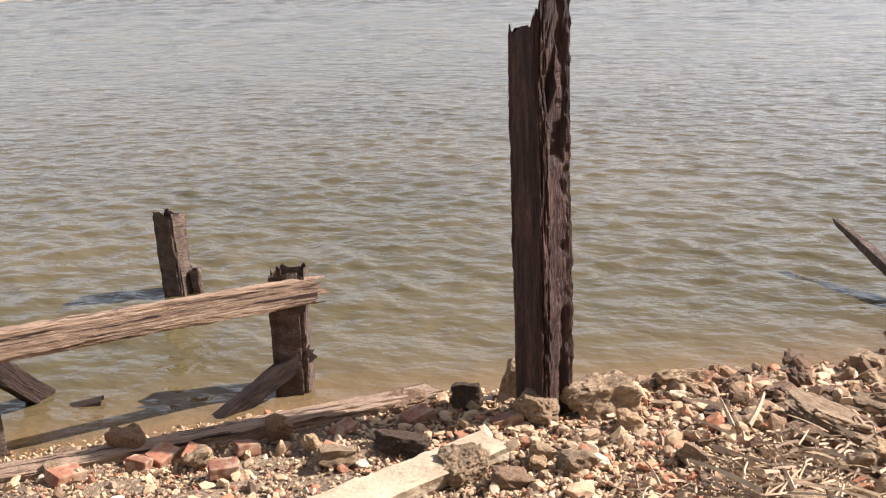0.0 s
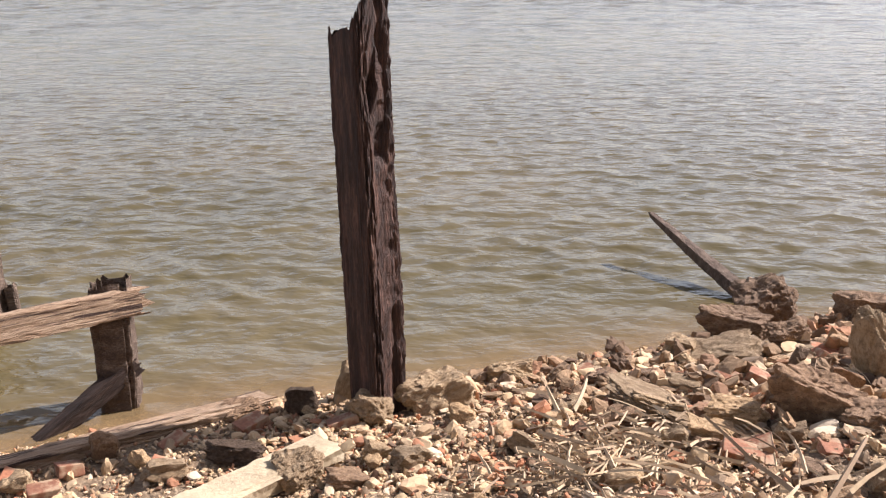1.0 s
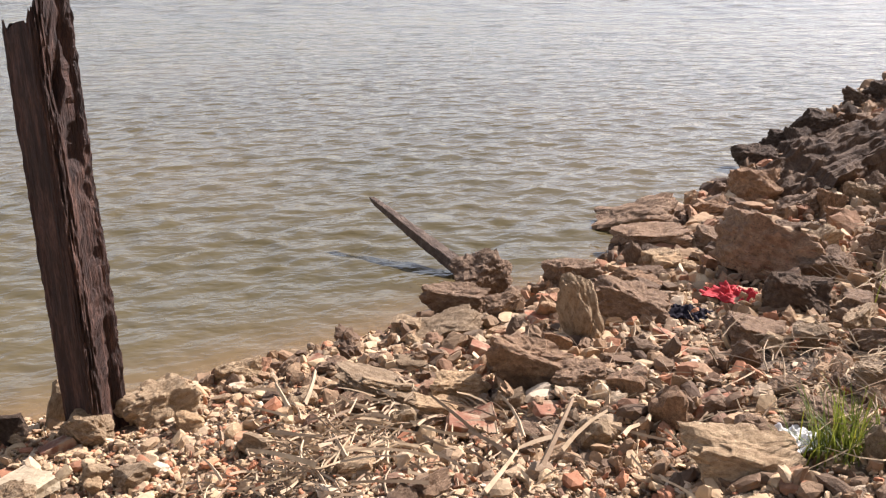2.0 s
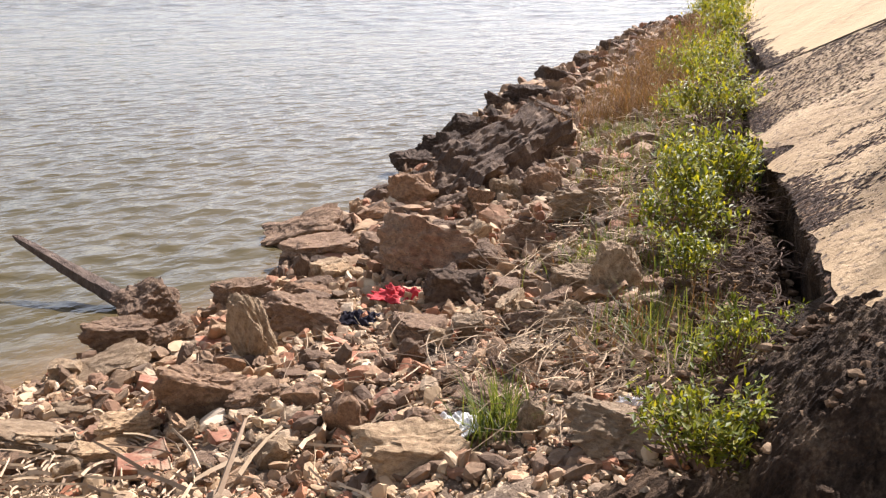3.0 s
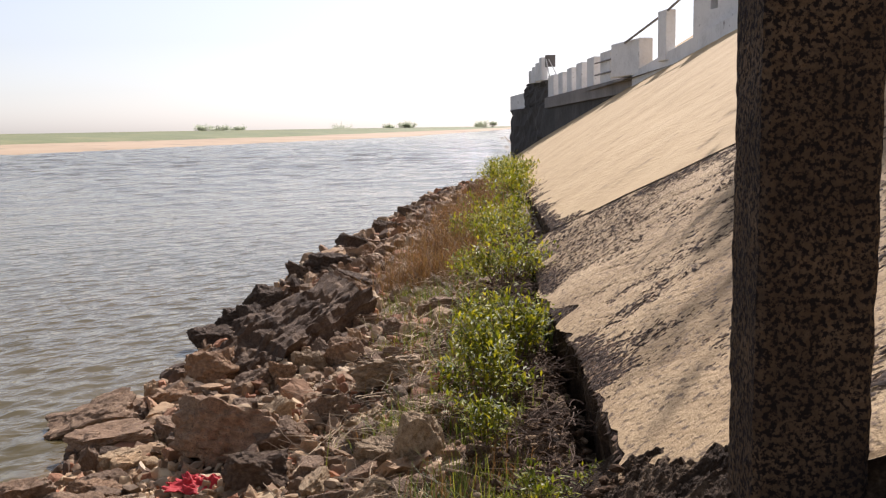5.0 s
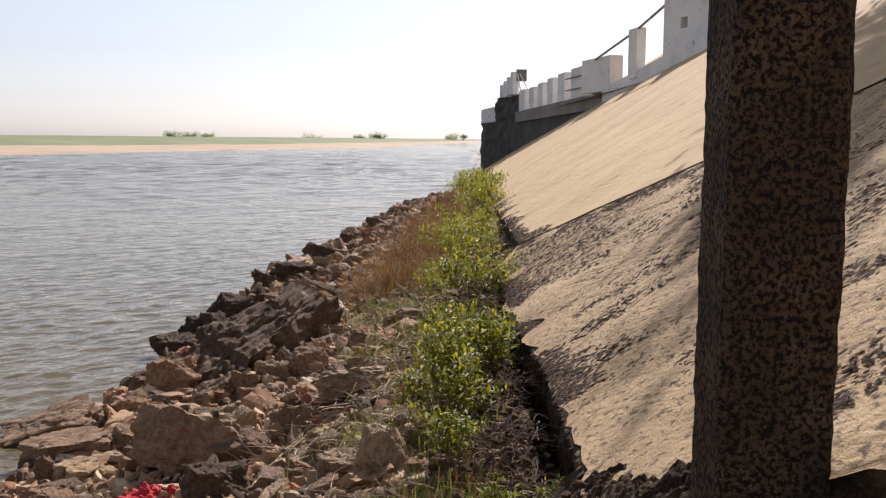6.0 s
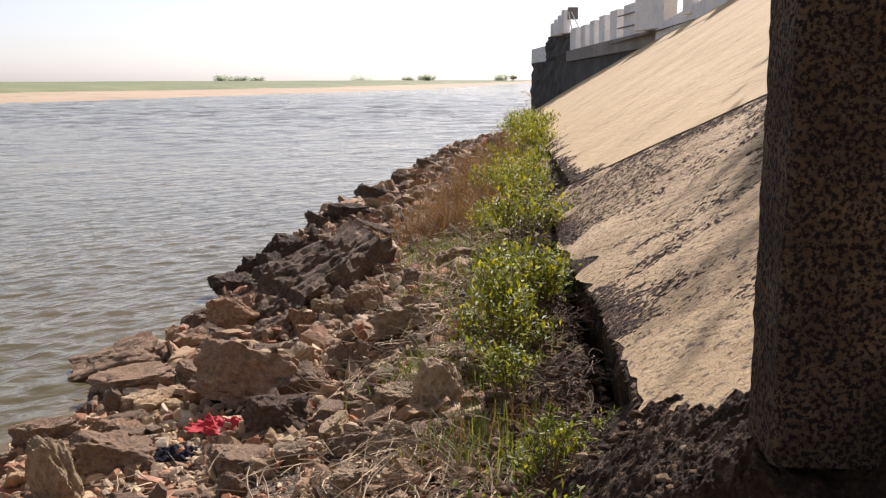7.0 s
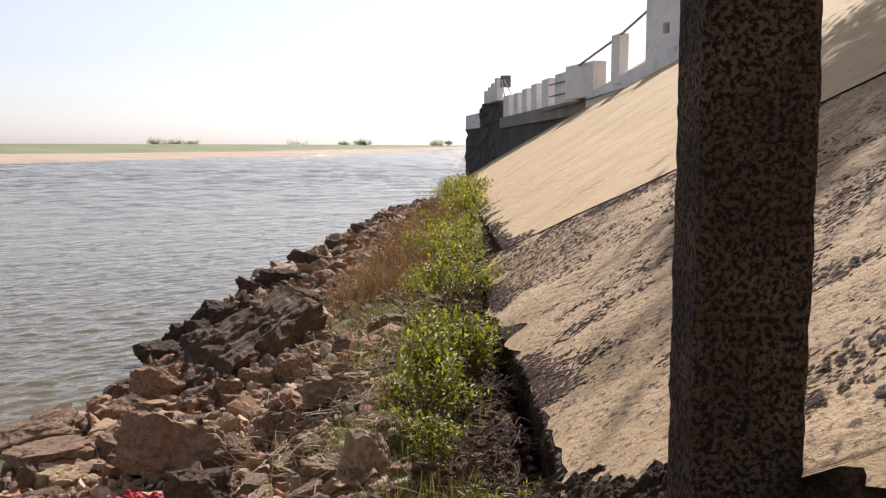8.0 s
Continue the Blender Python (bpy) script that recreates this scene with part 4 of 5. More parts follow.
    prism(bm, (p[0] + 0.3, p[1] + 0.1), (q[0] + 0.3, q[1] + 0.1), (4.72, 5.0), (4.72, 5.0), 0.05)
    part("recess", bm, M_DARK, block, "dark back of the square hole")
    rail = new("pipe_rail")
    tagged(rail, "thin grey steel pipe rail between the posts", "railing")
    bm = bmesh.new()
    tube(bm, [(4.3, 32.2, 4.6), (4.85, 27.9, 5.05)], [0.04, 0.04])
    part("pipe", bm, M_STEEL, rail)
    bm = bmesh.new()
    tube(bm, [(4.85, 27.9, 5.05), (5.4, 24.9, 5.66), (6.1, 22.0, 6.2)], [0.04, 0.04, 0.04])
    part("pipe", bm, M_STEEL, rail)
    for z in (0.35, 0.8):
        bm = bmesh.new()
        a, b = along(37.2), along(33.6)
        tube(bm, [(a[0] - 0.05, a[1], 3.45 + z), (b[0] - 0.05, b[1], 3.5 + z)], [0.03, 0.03])
        part("pipe", bm, M_STEEL, rail)
    sign = new("quay_sign")
    tagged(sign, "small dark board on slanting white struts", "sign")
    bm = bmesh.new()
    box(bm, 2.26, 2.74, 44.3, 44.36, 4.6, 5.15)
    part("board", bm, M_CAP, sign)
    for dx in (0.02, 0.4):
        bm = bmesh.new()
        strut(bm, (2.3 + dx * 0.3, 44.25, 4.95), (2.45 + dx, 44.25, 4.1), 0.05, 0.05)
        part("strut", bm, M_WHITE, sign)
    # promenade behind the parapet
    bm = bmesh.new()
    v = [bm.verts.new(p) for p in ((6.7, 9, 4.05), (5.2, 25, 3.6), (2.6, 46, 3.0), (60, 60, 3.2), (60, 9, 4.0))]
    bm.faces.new(v)
    v2 = [bm.verts.new((6.7, 9, 4.05)), bm.verts.new((60, 9, 4.05)), bm.verts.new((60, -60, 4.6)), bm.verts.new((9.4, -60, 4.6)), bm.verts.new((8.6, -9, 4.6))]
    bm.faces.new(v2)
    tagged(part("promenade", bm, M_CAP), "grey concrete promenade above the slope", "promenade", kind="structure")


make_quay()


# ---- the larger stones of the bank, one by one ----
stone(-1.91, 3.44, 0.099, 0.065, 0.182, 14, "lime", (-2, -6))
stone(-1.84, 2.86, 0.156, 0.096, 0.133, 28, "brown", (8, 5))
stone(-1.60, 2.88, 0.115, 0.091, 0.073, 18, "brown", (1, -4))
stone(-1.44, 4.64, 0.269, 0.173, 0.187, 2, "brown", (-5, 8))
stone(-1.13, 4.53, 0.127, 0.103, 0.107, 24, "brown", (5, -6))
stone(-1.14, 4.01, 0.162, 0.110, 0.116, 20, "dark", (4, 6))
stone(-1.81, 3.79, 0.171, 0.140, 0.102, 10, "brown", (2, 3))
stone(-2.00, 4.34, 0.143, 0.104, 0.074, 12, "brown", (-0, -7))
stone(-2.04, 4.67, 0.107, 0.089, 0.089, 36, "lime", (1, -4))
stone(-1.86, 4.62, 0.061, 0.051, 0.058, 24, "lime", (7, 6))
stone(-2.3, 5.2, 0.24, 0.17, 0.09, 21, "brown", (4, -4))
stone(-2.61, 5.75, 0.311, 0.199, 0.143, 17, "brown", (6, -8))
stone(-2.10, 6.43, 0.208, 0.127, 0.161, 22, "brown", (-4, 1))
stone(-1.30, 6.12, 0.101, 0.072, 0.115, 6, "lime", (9, -5))
stone(-1.06, 6.14, 0.145, 0.102, 0.132, -1, "brown", (2, -4))
stone(-1.46, 5.97, 0.093, 0.064, 0.107, 22, "brown", (-3, 1))
stone(-0.65, 5.38, 0.230, 0.190, 0.104, -8, "lime", (-8, -5))
stone(-0.95, 4.92, 0.108, 0.085, 0.093, 14, "brown", (-5, -3))
stone(-1.29, 5.59, 0.123, 0.079, 0.085, 11, "brown", (-8, 4))
stone(-1.18, 3.60, 0.148, 0.122, 0.058, 34, "brown", (4, 8))
stone(-1.11, 3.25, 0.069, 0.042, 0.078, 10, "brown", (8, 5))
stone(-1.53, 3.26, 0.073, 0.052, 0.063, 40, "brown", (2, 6))
stone(-1.41, 2.87, 0.090, 0.061, 0.061, 14, "brown", (-1, -7))
stone(-1.18, 2.69, 0.078, 0.055, 0.083, 39, "brown", (-3, -9))
stone(-0.86, 2.60, 0.074, 0.045, 0.058, 5, "brown", (5, -2))
stone(-0.70, 2.78, 0.098, 0.066, 0.057, -2, "brown", (9, -1))
stone(-0.51, 2.58, 0.054, 0.035, 0.067, -6, "lime", (-8, -6))
stone(-0.24, 2.47, 0.141, 0.109, 0.074, -8, "lime", (-8, -0))
stone(-0.36, 3.84, 0.117, 0.078, 0.138, 22, "lime", (-7, 1))
stone(-0.56, 4.00, 0.103, 0.081, 0.080, 4, "lime", (9, -0))
stone(-0.61, 3.13, 0.095, 0.063, 0.052, 7, "lime", (-8, -1))
stone(-2.41, 4.32, 0.146, 0.097, 0.108, 42, "brown", (6, -0))
stone(-2.25, 4.76, 0.068, 0.042, 0.094, 16, "brown", (-5, -5))
stone(-2.23, 5.93, 0.157, 0.103, 0.091, 33, "brown", (-6, -8))
stone(-2.53, 7.91, 0.180, 0.150, 0.118, 20, "dark", (9, -2))
stone(-2.43, 9.45, 0.203, 0.168, 0.158, 20, "dark", (5, 4))
stone(-2.43, 11.21, 0.192, 0.139, 0.130, -3, "dark", (-5, 7))
stone(-2.53, 8.76, 0.175, 0.145, 0.115, 31, "dark", (-3, 3))
stone(-2.11, 11.45, 0.241, 0.193, 0.169, 15, "dark", (6, 1))
stone(-2.02, 13.16, 0.222, 0.170, 0.170, 15, "dark", (-4, 8))
stone(-1.92, 15.13, 0.214, 0.179, 0.191, -8, "dark", (8, 8))
stone(-1.81, 18.66, 0.188, 0.144, 0.167, -11, "dark", (7, -7))
stone(-1.64, 20.96, 0.210, 0.177, 0.142, 10, "dark", (-8, -6))
stone(-1.58, 9.79, 0.200, 0.152, 0.124, 11, "dark", (4, 8))
stone(-1.63, 5.96, 0.148, 0.097, 0.092, -3, "brown", (8, -9))
stone(-1.92, 5.19, 0.115, 0.094, 0.070, 6, "brown", (6, 5))
stone(-0.47, 5.04, 0.091, 0.074, 0.057, 6, "brown", (7, -5))
stone(-1.59, 5.50, 0.099, 0.076, 0.054, 9, "brown", (7, 5))
stone(-0.70, 3.57, 0.091, 0.066, 0.049, 11, "brown", (-9, -8))
stone(-0.96, 3.57, 0.080, 0.060, 0.064, 14, "lime", (7, 2))
stone(-2.78, 3.72, 0.167, 0.106, 0.108, 30, "brown", (5, 0))
stone(-2.47, 3.71, 0.104, 0.063, 0.076, 44, "brown", (6, -7))
stone(-2.76, 3.27, 0.087, 0.064, 0.072, 34, "lime", (5, -3))
stone(-2.57, 3.37, 0.168, 0.111, 0.053, 35, "lime", (8, -7))
stone(-3.06, 2.44, 0.12, 0.06, 0.07, 54, "lime", (7, 0))
stone(-3.03, 2.00, 0.140, 0.099, 0.097, 67, "lime", (5, -8))
stone(-3.09, 1.72, 0.098, 0.081, 0.074, 48, "lime", (-4, 6))
stone(-2.35, 2.60, 0.111, 0.078, 0.036, 50, "lime", (-6, 7))
stone(-2.03, 2.67, 0.113, 0.073, 0.060, 22, "lime", (-0, -3))
stone(-2.06, 2.35, 0.055, 0.040, 0.051, 53, "lime", (4, -9))
stone(-1.99, 2.48, 0.096, 0.065, 0.045, 37, "lime", (-0, 4))
stone(-1.35, 2.49, 0.082, 0.059, 0.054, 10, "lime", (-5, 6))
stone(-0.84, 2.43, 0.168, 0.116, 0.067, 25, "lime", (9, 2))
stone(-1.89, 4.15, 0.113, 0.087, 0.057, 26, "brown", (-3, 7))
stone(-1.93, 3.25, 0.082, 0.059, 0.058, 43, "brown", (-3, 7))
stone(-2.75, 2.72, 0.084, 0.067, 0.036, 47, "brown", (-1, -6))
stone(-2.37, 2.43, 0.075, 0.059, 0.029, 37, "brown", (3, -7))
stone(-1.79, 2.64, 0.071, 0.044, 0.042, 18, "lime", (6, -6))
stone(-1.60, 2.44, 0.066, 0.054, 0.025, 25, "brown", (1, -3))
stone(-3.39, 1.80, 0.052, 0.040, 0.122, 43, "lime", (-2, 8))
stone(-3.42, 1.58, 0.077, 0.050, 0.072, 67, "dark", (-3, -4))
stone(-3.78, 0.23, 0.089, 0.054, 0.080, 66, "brown", (8, 6))
stone(-2.81, 1.23, 0.092, 0.074, 0.067, 73, "lime", (8, -6))
stone(-2.37, 2.59, 0.171, 0.128, 0.038, 38, "lime", (1, 8))
stone(-2.62, 1.58, 0.085, 0.067, 0.043, 71, "lime", (-7, 3))
stone(-2.65, 1.33, 0.077, 0.059, 0.036, 67, "brown", (2, 6))
stone(-3.19, 0.89, 0.084, 0.057, 0.042, 86, "lime", (-2, 2))
stone(-3.50, 0.45, 0.063, 0.052, 0.039, 86, "lime", (-3, -5))
stone(-3.56, 0.79, 0.059, 0.040, 0.059, 78, "brown", (9, 7))
stone(-3.55, 1.37, 0.095, 0.066, 0.047, 61, "brown", (6, -4))
# Brick-sized block, not wet: its dark tone stands for the shade on it.
stone(-3.14, 1.15, 0.117, 0.082, 0.041, 48, "dark", (-6, 1))
stone(-2.75, 1.52, 0.052, 0.040, 0.045, 60, "lime", (-2, 8))
stone(-2.42, 1.94, 0.064, 0.048, 0.043, 34, "lime", (-8, 9))
stone(-2.57, 2.34, 0.070, 0.060, 0.046, 58, "lime", (2, -3))
stone(-2.81, 1.97, 0.063, 0.039, 0.042, 42, "lime", (-5, 8))
stone(-1.44, 2.92, 0.089, 0.073, 0.059, 33, "brown", (-6, -5))
stone(-1.18, 2.71, 0.080, 0.054, 0.074, 37, "brown", (-6, 5))
stone(-1.61, 2.87, 0.085, 0.066, 0.049, 28, "brown", (8, -4))
stone(-1.87, 3.45, 0.071, 0.052, 0.071, 14, "lime", (-7, -8))
stone(-1.81, 3.80, 0.180, 0.122, 0.090, 10, "brown", (-8, 9))
stone(-1.97, 4.22, 0.116, 0.078, 0.075, 37, "brown", (4, 4))
stone(-1.97, 4.56, 0.088, 0.067, 0.087, 38, "lime", (7, 4))
stone(-1.34, 2.45, 0.069, 0.051, 0.063, 32, "lime", (4, 1))
stone(-2.44, 2.89, 0.083, 0.060, 0.031, 25, "lime", (6, -0))
stone(-0.19, 3.76, 0.074, 0.045, 0.052, -10, "brown", (7, -4))
stone(-0.36, 4.59, 0.096, 0.067, 0.052, 10, "brown", (7, -3))
stone(-0.76, 6.73, 0.138, 0.096, 0.077, 3, "brown", (-8, 7))
stone(-0.41, 5.65, 0.107, 0.065, 0.056, 20, "brown", (-6, -6))
stone(-0.40, 7.13, 0.204, 0.166, 0.075, 14, "brown", (-5, 1))
stone(0.08, 6.00, 0.112, 0.081, 0.069, 7, "brown", (-6, 6))
stone(-0.40, 3.51, 0.076, 0.064, 0.038, 13, "brown", (8, 8))
stone(-1.14, 7.47, 0.141, 0.098, 0.087, 21, "brown", (6, 2))
stone(-1.09, 4.63, 0.100, 0.063, 0.064, 17, "brown", (7, -4))
stone(-0.61, 3.83, 0.076, 0.058, 0.044, 23, "brown", (2, -8))
brick(-1.35, 3.33, -4, 0, (3, -6))
brick(-2.22, 3.65, 40, 0, (7, 4))
brick(-1.11, 2.83, 55, 1, (-4, 9))
brick(-1.01, 2.94, 58, 1, (3, -4))
brick(-1.56, 3.56, 93, 2, (7, 9))
brick(-1.81, 2.42, 39, 0, (8, 9))
brick(-1.59, 2.62, 48, 1, (3, 5))
brick(-1.56, 3.30, 63, 2, (2, 1))
brick(-3.64, 0.34, 121, 4, (10, -4))
brick(-3.51, 0.64, 86, 2, (-8, 5))
brick(-3.36, 0.51, 78, 4, (-0, 1))
brick(-3.41, 1.34, 94, 1, (2, -6))
brick(-3.13, 1.61, 68, 1, (-6, -10))
brick(-3.61, 0.25, 143, 2, (6, 10))
brick(-3.65, 0.78, 89, 2, (4, -9))
brick(-3.55, 0.45, 49, 2, (10, 8))
brick(-3.45, 1.03, 95, 4, (0, -12))
brick(-1.60, 2.63, 48, 1, (7, 3))
brick(-1.12, 2.83, 48, 3, (2, -12))
brick(-1.84, 2.47, 39, 3, (5, -11))
brick(-2.89, 2.77, 102, 2, (-0, -9))
brick(-3.25, 0.90, 50, 2, (-3, 9))
brick(-3.67, -0.01, 117, 1, (5, 8))
brick(-1.57, 3.33, 38, 2, (-4, -3))
brick(-2.36, 3.09, 60, 2, (2, -11))
brick(-2.26, 3.16, 23, 2, (-2, 11))


# ---- footing of the pillar ----
def footing_block(x0, x1, y0, y1, z0, z1, seed, parent, mat=None):
    bm = bmesh.new()
    box(bm, x0, x1, y0, y1, z0, z1)
    bmesh.ops.subdivide_edges(bm, edges=bm.edges[:], cuts=44, use_grid_fill=True)
    c = Vector(((x0 + x1) / 2, (y0 + y1) / 2, (z0 + z1) / 2))
    for v in bm.verts:
        n = fbm(v.co.x * 4 + seed, v.co.y * 4, v.co.z * 4, 4)
        m = abs(fbm(v.co.x * 15 + seed, v.co.y * 15, v.co.z * 15, 3))
        k = fbm(v.co.x * 45 + seed, v.co.y * 45, v.co.z * 45, 2)
        v.co += (v.co - c).normalized() * (0.07 * n - 0.06 * m + 0.014 * k)
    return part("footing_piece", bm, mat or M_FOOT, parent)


def make_footing():
    ft = new("pillar_footing")
    tagged(ft, "broken dark concrete footing under the pillar", "footing")
    footing_block(0.48, 1.5, 1.55, 2.04, 0.2, 1.08, 1, ft)
    footing_block(0.22, 0.5, 1.62, 2.35, 0.2, 0.8, 5, ft)
    footing_block(0.28, 0.56, 1.98, 2.38, 0.4, 0.91, 9, ft)
    footing_block(0.24, 0.46, 2.35, 2.8, 0.3, 0.74, 19, ft)
    footing_block(0.34, 1.6, 1.2, 1.62, 0.1, 0.8, 14, ft)


# ---- plants ----
def leaf_cloud(rng, centres, count, size, spread, up=0.5, long=1.6):
    """Many small folded leaves round the stems."""
    V, F = [], []
    base = np.array([[0, 0, 0], [0.5, 0.28, 0.1], [1, 0, 0], [0.5, -0.28, 0.1]])
    for k in range(count):
        c = centres[int(rng.integers(len(centres)))]
        s = size * rng.uniform(0.6, 1.35)
        p = base * (s * long, s, s)
        a, t = rng.uniform(0, 6.28), rng.normal(up, 0.5)
        ca, sa2, ct, st = math.cos(a), math.sin(a), math.cos(t), math.sin(t)
        x, y, z = p[:, 0] * ct - p[:, 2] * st, p[:, 1], p[:, 0] * st + p[:, 2] * ct
        p = np.stack([x * ca - y * sa2, x * sa2 + y * ca, z], 1)
        V.append(p + c + rng.normal(0, spread, 3))
        F.append(np.array([[0, 1, 2], [0, 2, 3]]) + 4 * k)
    return np.concatenate(V), np.concatenate(F)


def bush(name, x, y, w, h, stems, leaves, size, mat, label, seed, lean=(0, 0), z=None):
    rng = np.random.default_rng(seed)
    z = float(bank_z(x, y)) if z is None else z
    top = new(name)
    top.matrix_basis = pose(x, y, z)
    tagged(top, label, "plant", "plants along the foot of the slope")
    bm = bmesh.new()
    cen = []
    for k in range(stems):
        a, r = rng.uniform(0, 6.28), w * rng.uniform(0.1, 1) ** 0.6
        hh = h * rng.uniform(0.5, 1.1)
        p0 = Vector((0.35 * r * math.cos(a), 0.35 * r * math.sin(a), -0.03))
        p2 = Vector((r * math.cos(a) + lean[0], r * math.sin(a) + lean[1], hh * (1 - 0.35 * r / w)))
        p1 = (p0 + p2) / 2 + Vector((0, 0, 0.12 * hh))
        tube(bm, [p0, p1, p2], [0.004, 0.003, 0.0015], 4)
        for u in (0.35, 0.55, 0.7, 0.85, 1.0):
            cen.append(np.array((p0.lerp(p1, u * 2) if u < 0.5 else p1.lerp(p2, u * 2 - 1))[:]))
    tagged(part("stem", bm, M_TWIG, top), kind="stuff")
    V, F = leaf_cloud(rng, cen, leaves, size, w * 0.13)
    ob = new("foliage", raw_mesh("foliage", V, F, mat))
    ob.parent = top
    tagged(ob, kind="stuff")
    return top


def blades(name, spots, count, length, width, mat, label, seed, droop=0.5, lift=0.0):
    """Thin curved blades or stalks round several spots (x, y, radius), joined as stuff."""
    rng = np.random.default_rng(seed)
    V, F, n = [], [], 0
    for k in range(count):
        sx, sy, r = spots[int(rng.integers(len(spots)))]
        x, y = sx + rng.normal(0, r), sy + rng.normal(0, r)
        z = float(bank_z(x, y)) + lift
        L = length * rng.uniform(0.5, 1.3)
        a = rng.uniform(0, 6.28)
        out = rng.uniform(0.1, 1.0) * droop
        dx, dy = math.cos(a), math.sin(a)
        wx, wy = -dy * width, dx * width
        for q in range(4):
            u = q / 3
            px, py, pz = x + dx * L * out * u ** 1.4, y + dy * L * out * u ** 1.4, z + L * (u - 0.45 * droop * out * u * u) * math.sqrt(max(0.05, 1 - min(out, 1) ** 2 * 0.9))
            s = 1 - 0.75 * u
            V += [(px + wx * s, py + wy * s, pz), (px - wx * s, py - wy * s, pz)]
        b = 8 * n
        F += [(b, b + 1, b + 3, b + 2), (b + 2, b + 3, b + 5, b + 4), (b + 4, b + 5, b + 7, b + 6)]
        n += 1
    ob = new(name, raw_mesh(name, np.array(V), np.array(F), mat))
    return tagged(ob, label, "grass", kind="stuff")


def litter(name, spots, count, length, rad, mat, label, seed, rise=0.03, lift=0.0):
    """Loose stalks and twigs lying on the ground round several spots (x, y, radius)."""
    rng = np.random.default_rng(seed)
    V, F, n = [], [], 0
    for k in range(count):
        sx, sy, r = spots[int(rng.integers(len(spots)))]
        x, y = sx + rng.normal(0, r), sy + rng.normal(0, r)
        L, a, bend = length * rng.uniform(0.25, 1.3), rng.uniform(0, 6.28), rng.normal(0, 0.28)
        z = float(bank_z(x, y)) + lift + rng.uniform(0.015, 0.02 + rise)
        tilt = rng.normal(0, 0.22)
        rr = rad * rng.uniform(0.5, 1.3)
        pts = []
        for q in range(4):
            u = q / 3
            aa = a + bend * u
            pts.append((x + L * u * math.cos(aa), y + L * u * math.sin(aa), z + L * u * tilt + 0.03 * L * math.sin(u * 3.1)))
        for q, p in enumerate(pts):
            nx, ny = -math.sin(a + bend * q / 3), math.cos(a + bend * q / 3)
            w = rr * (1 - 0.15 * q)
            V += [(p[0] + nx * w, p[1] + ny * w, p[2]), (p[0], p[1], p[2] + w * 1.2), (p[0] - nx * w, p[1] - ny * w, p[2])]
        b = 12 * n
        for q in range(3):
            o = b + 3 * q
            F += [(o, o + 3, o + 4, o + 1), (o + 1, o + 4, o + 5, o + 2)]
        n += 1
    ob = new(name, raw_mesh(name, np.array(V), np.array(F), mat))
    return tagged(ob, label, "plant litter", kind="stuff")


def crumpled(name, x, y, rx, ry, h, mat, label, seed, rz=0, cat="cloth"):
    """A crumpled cloth or bag dropped on the stones."""
    n = 46
    us = np.linspace(-1, 1, n)
    X, Y = np.meshgrid(us, us, indexing="ij")
    rng = np.random.default_rng(seed)
    V = []
    for a, b in zip(X.ravel(), Y.ravel()):
        r = math.sqrt(a * a + b * b)
        edge = 1 + 0.35 * fbm(a * 2 + seed, b * 2, 1.0, 3)
        fold = abs(fbm(a * 2.2 + seed, b * 2.2, 4.0, 4))
        V.append((a * rx * edge, b * ry * edge, h * (0.25 + 1.5 * fold) * max(0.12, 1 - r * 0.65)))
    me = raw_mesh(name, np.array(V), grid_faces(n, n), mat, True)
    ob = new(name, me)
    ob.matrix_basis = pose(x, y, float(bank_z(x, y)) + 0.02, 0, 0, rz)
    so = ob.modifiers.new("thickness", "SOLIDIFY")
    so.thickness = 0.004
    return tagged(ob, label, cat)


def make_soil_heap():
    """Loose dark soil slumped over the foot of the slab and into the gutter beside the pillar."""
    xs, ys = np.linspace(0.1, 0.85, 150), np.linspace(1.3, 2.95, 260)
    X, Y = np.meshgrid(xs, ys, indexing="ij")
    n1, n2, n3 = noise_grid(X, Y, 6, 2.0), noise_grid(X, Y, 30, 9.0, 3), noise_grid(X, Y, 80, 4.0, 2)
    edge = np.clip((2.62 - Y - 1.5 * np.maximum(X - 0.36, 0) + 0.12 * n1) / 0.16, -0.6, 1)
    bed = np.where(X > 0.36, slope_z(X, Y), 0.66 + (slope_z(0.36, Y) - 0.66) * np.clip((X - 0.1) / 0.26, 0, 1) ** 0.7)
    Z = bed - 0.03 + 0.075 * edge + (0.015 * n2 + 0.009 * n3 + 0.03 * n1) * np.clip(edge + 0.3, 0, 1)
    Z -= 0.45 * np.clip((1.98 + 0.06 * n1 - Y) / 0.5, 0, 1)
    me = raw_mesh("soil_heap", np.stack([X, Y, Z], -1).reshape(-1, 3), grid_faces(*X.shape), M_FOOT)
    tagged(new("soil_heap", me), "loose dark soil slumped over the slab beside the pillar", "soil", kind="structure")


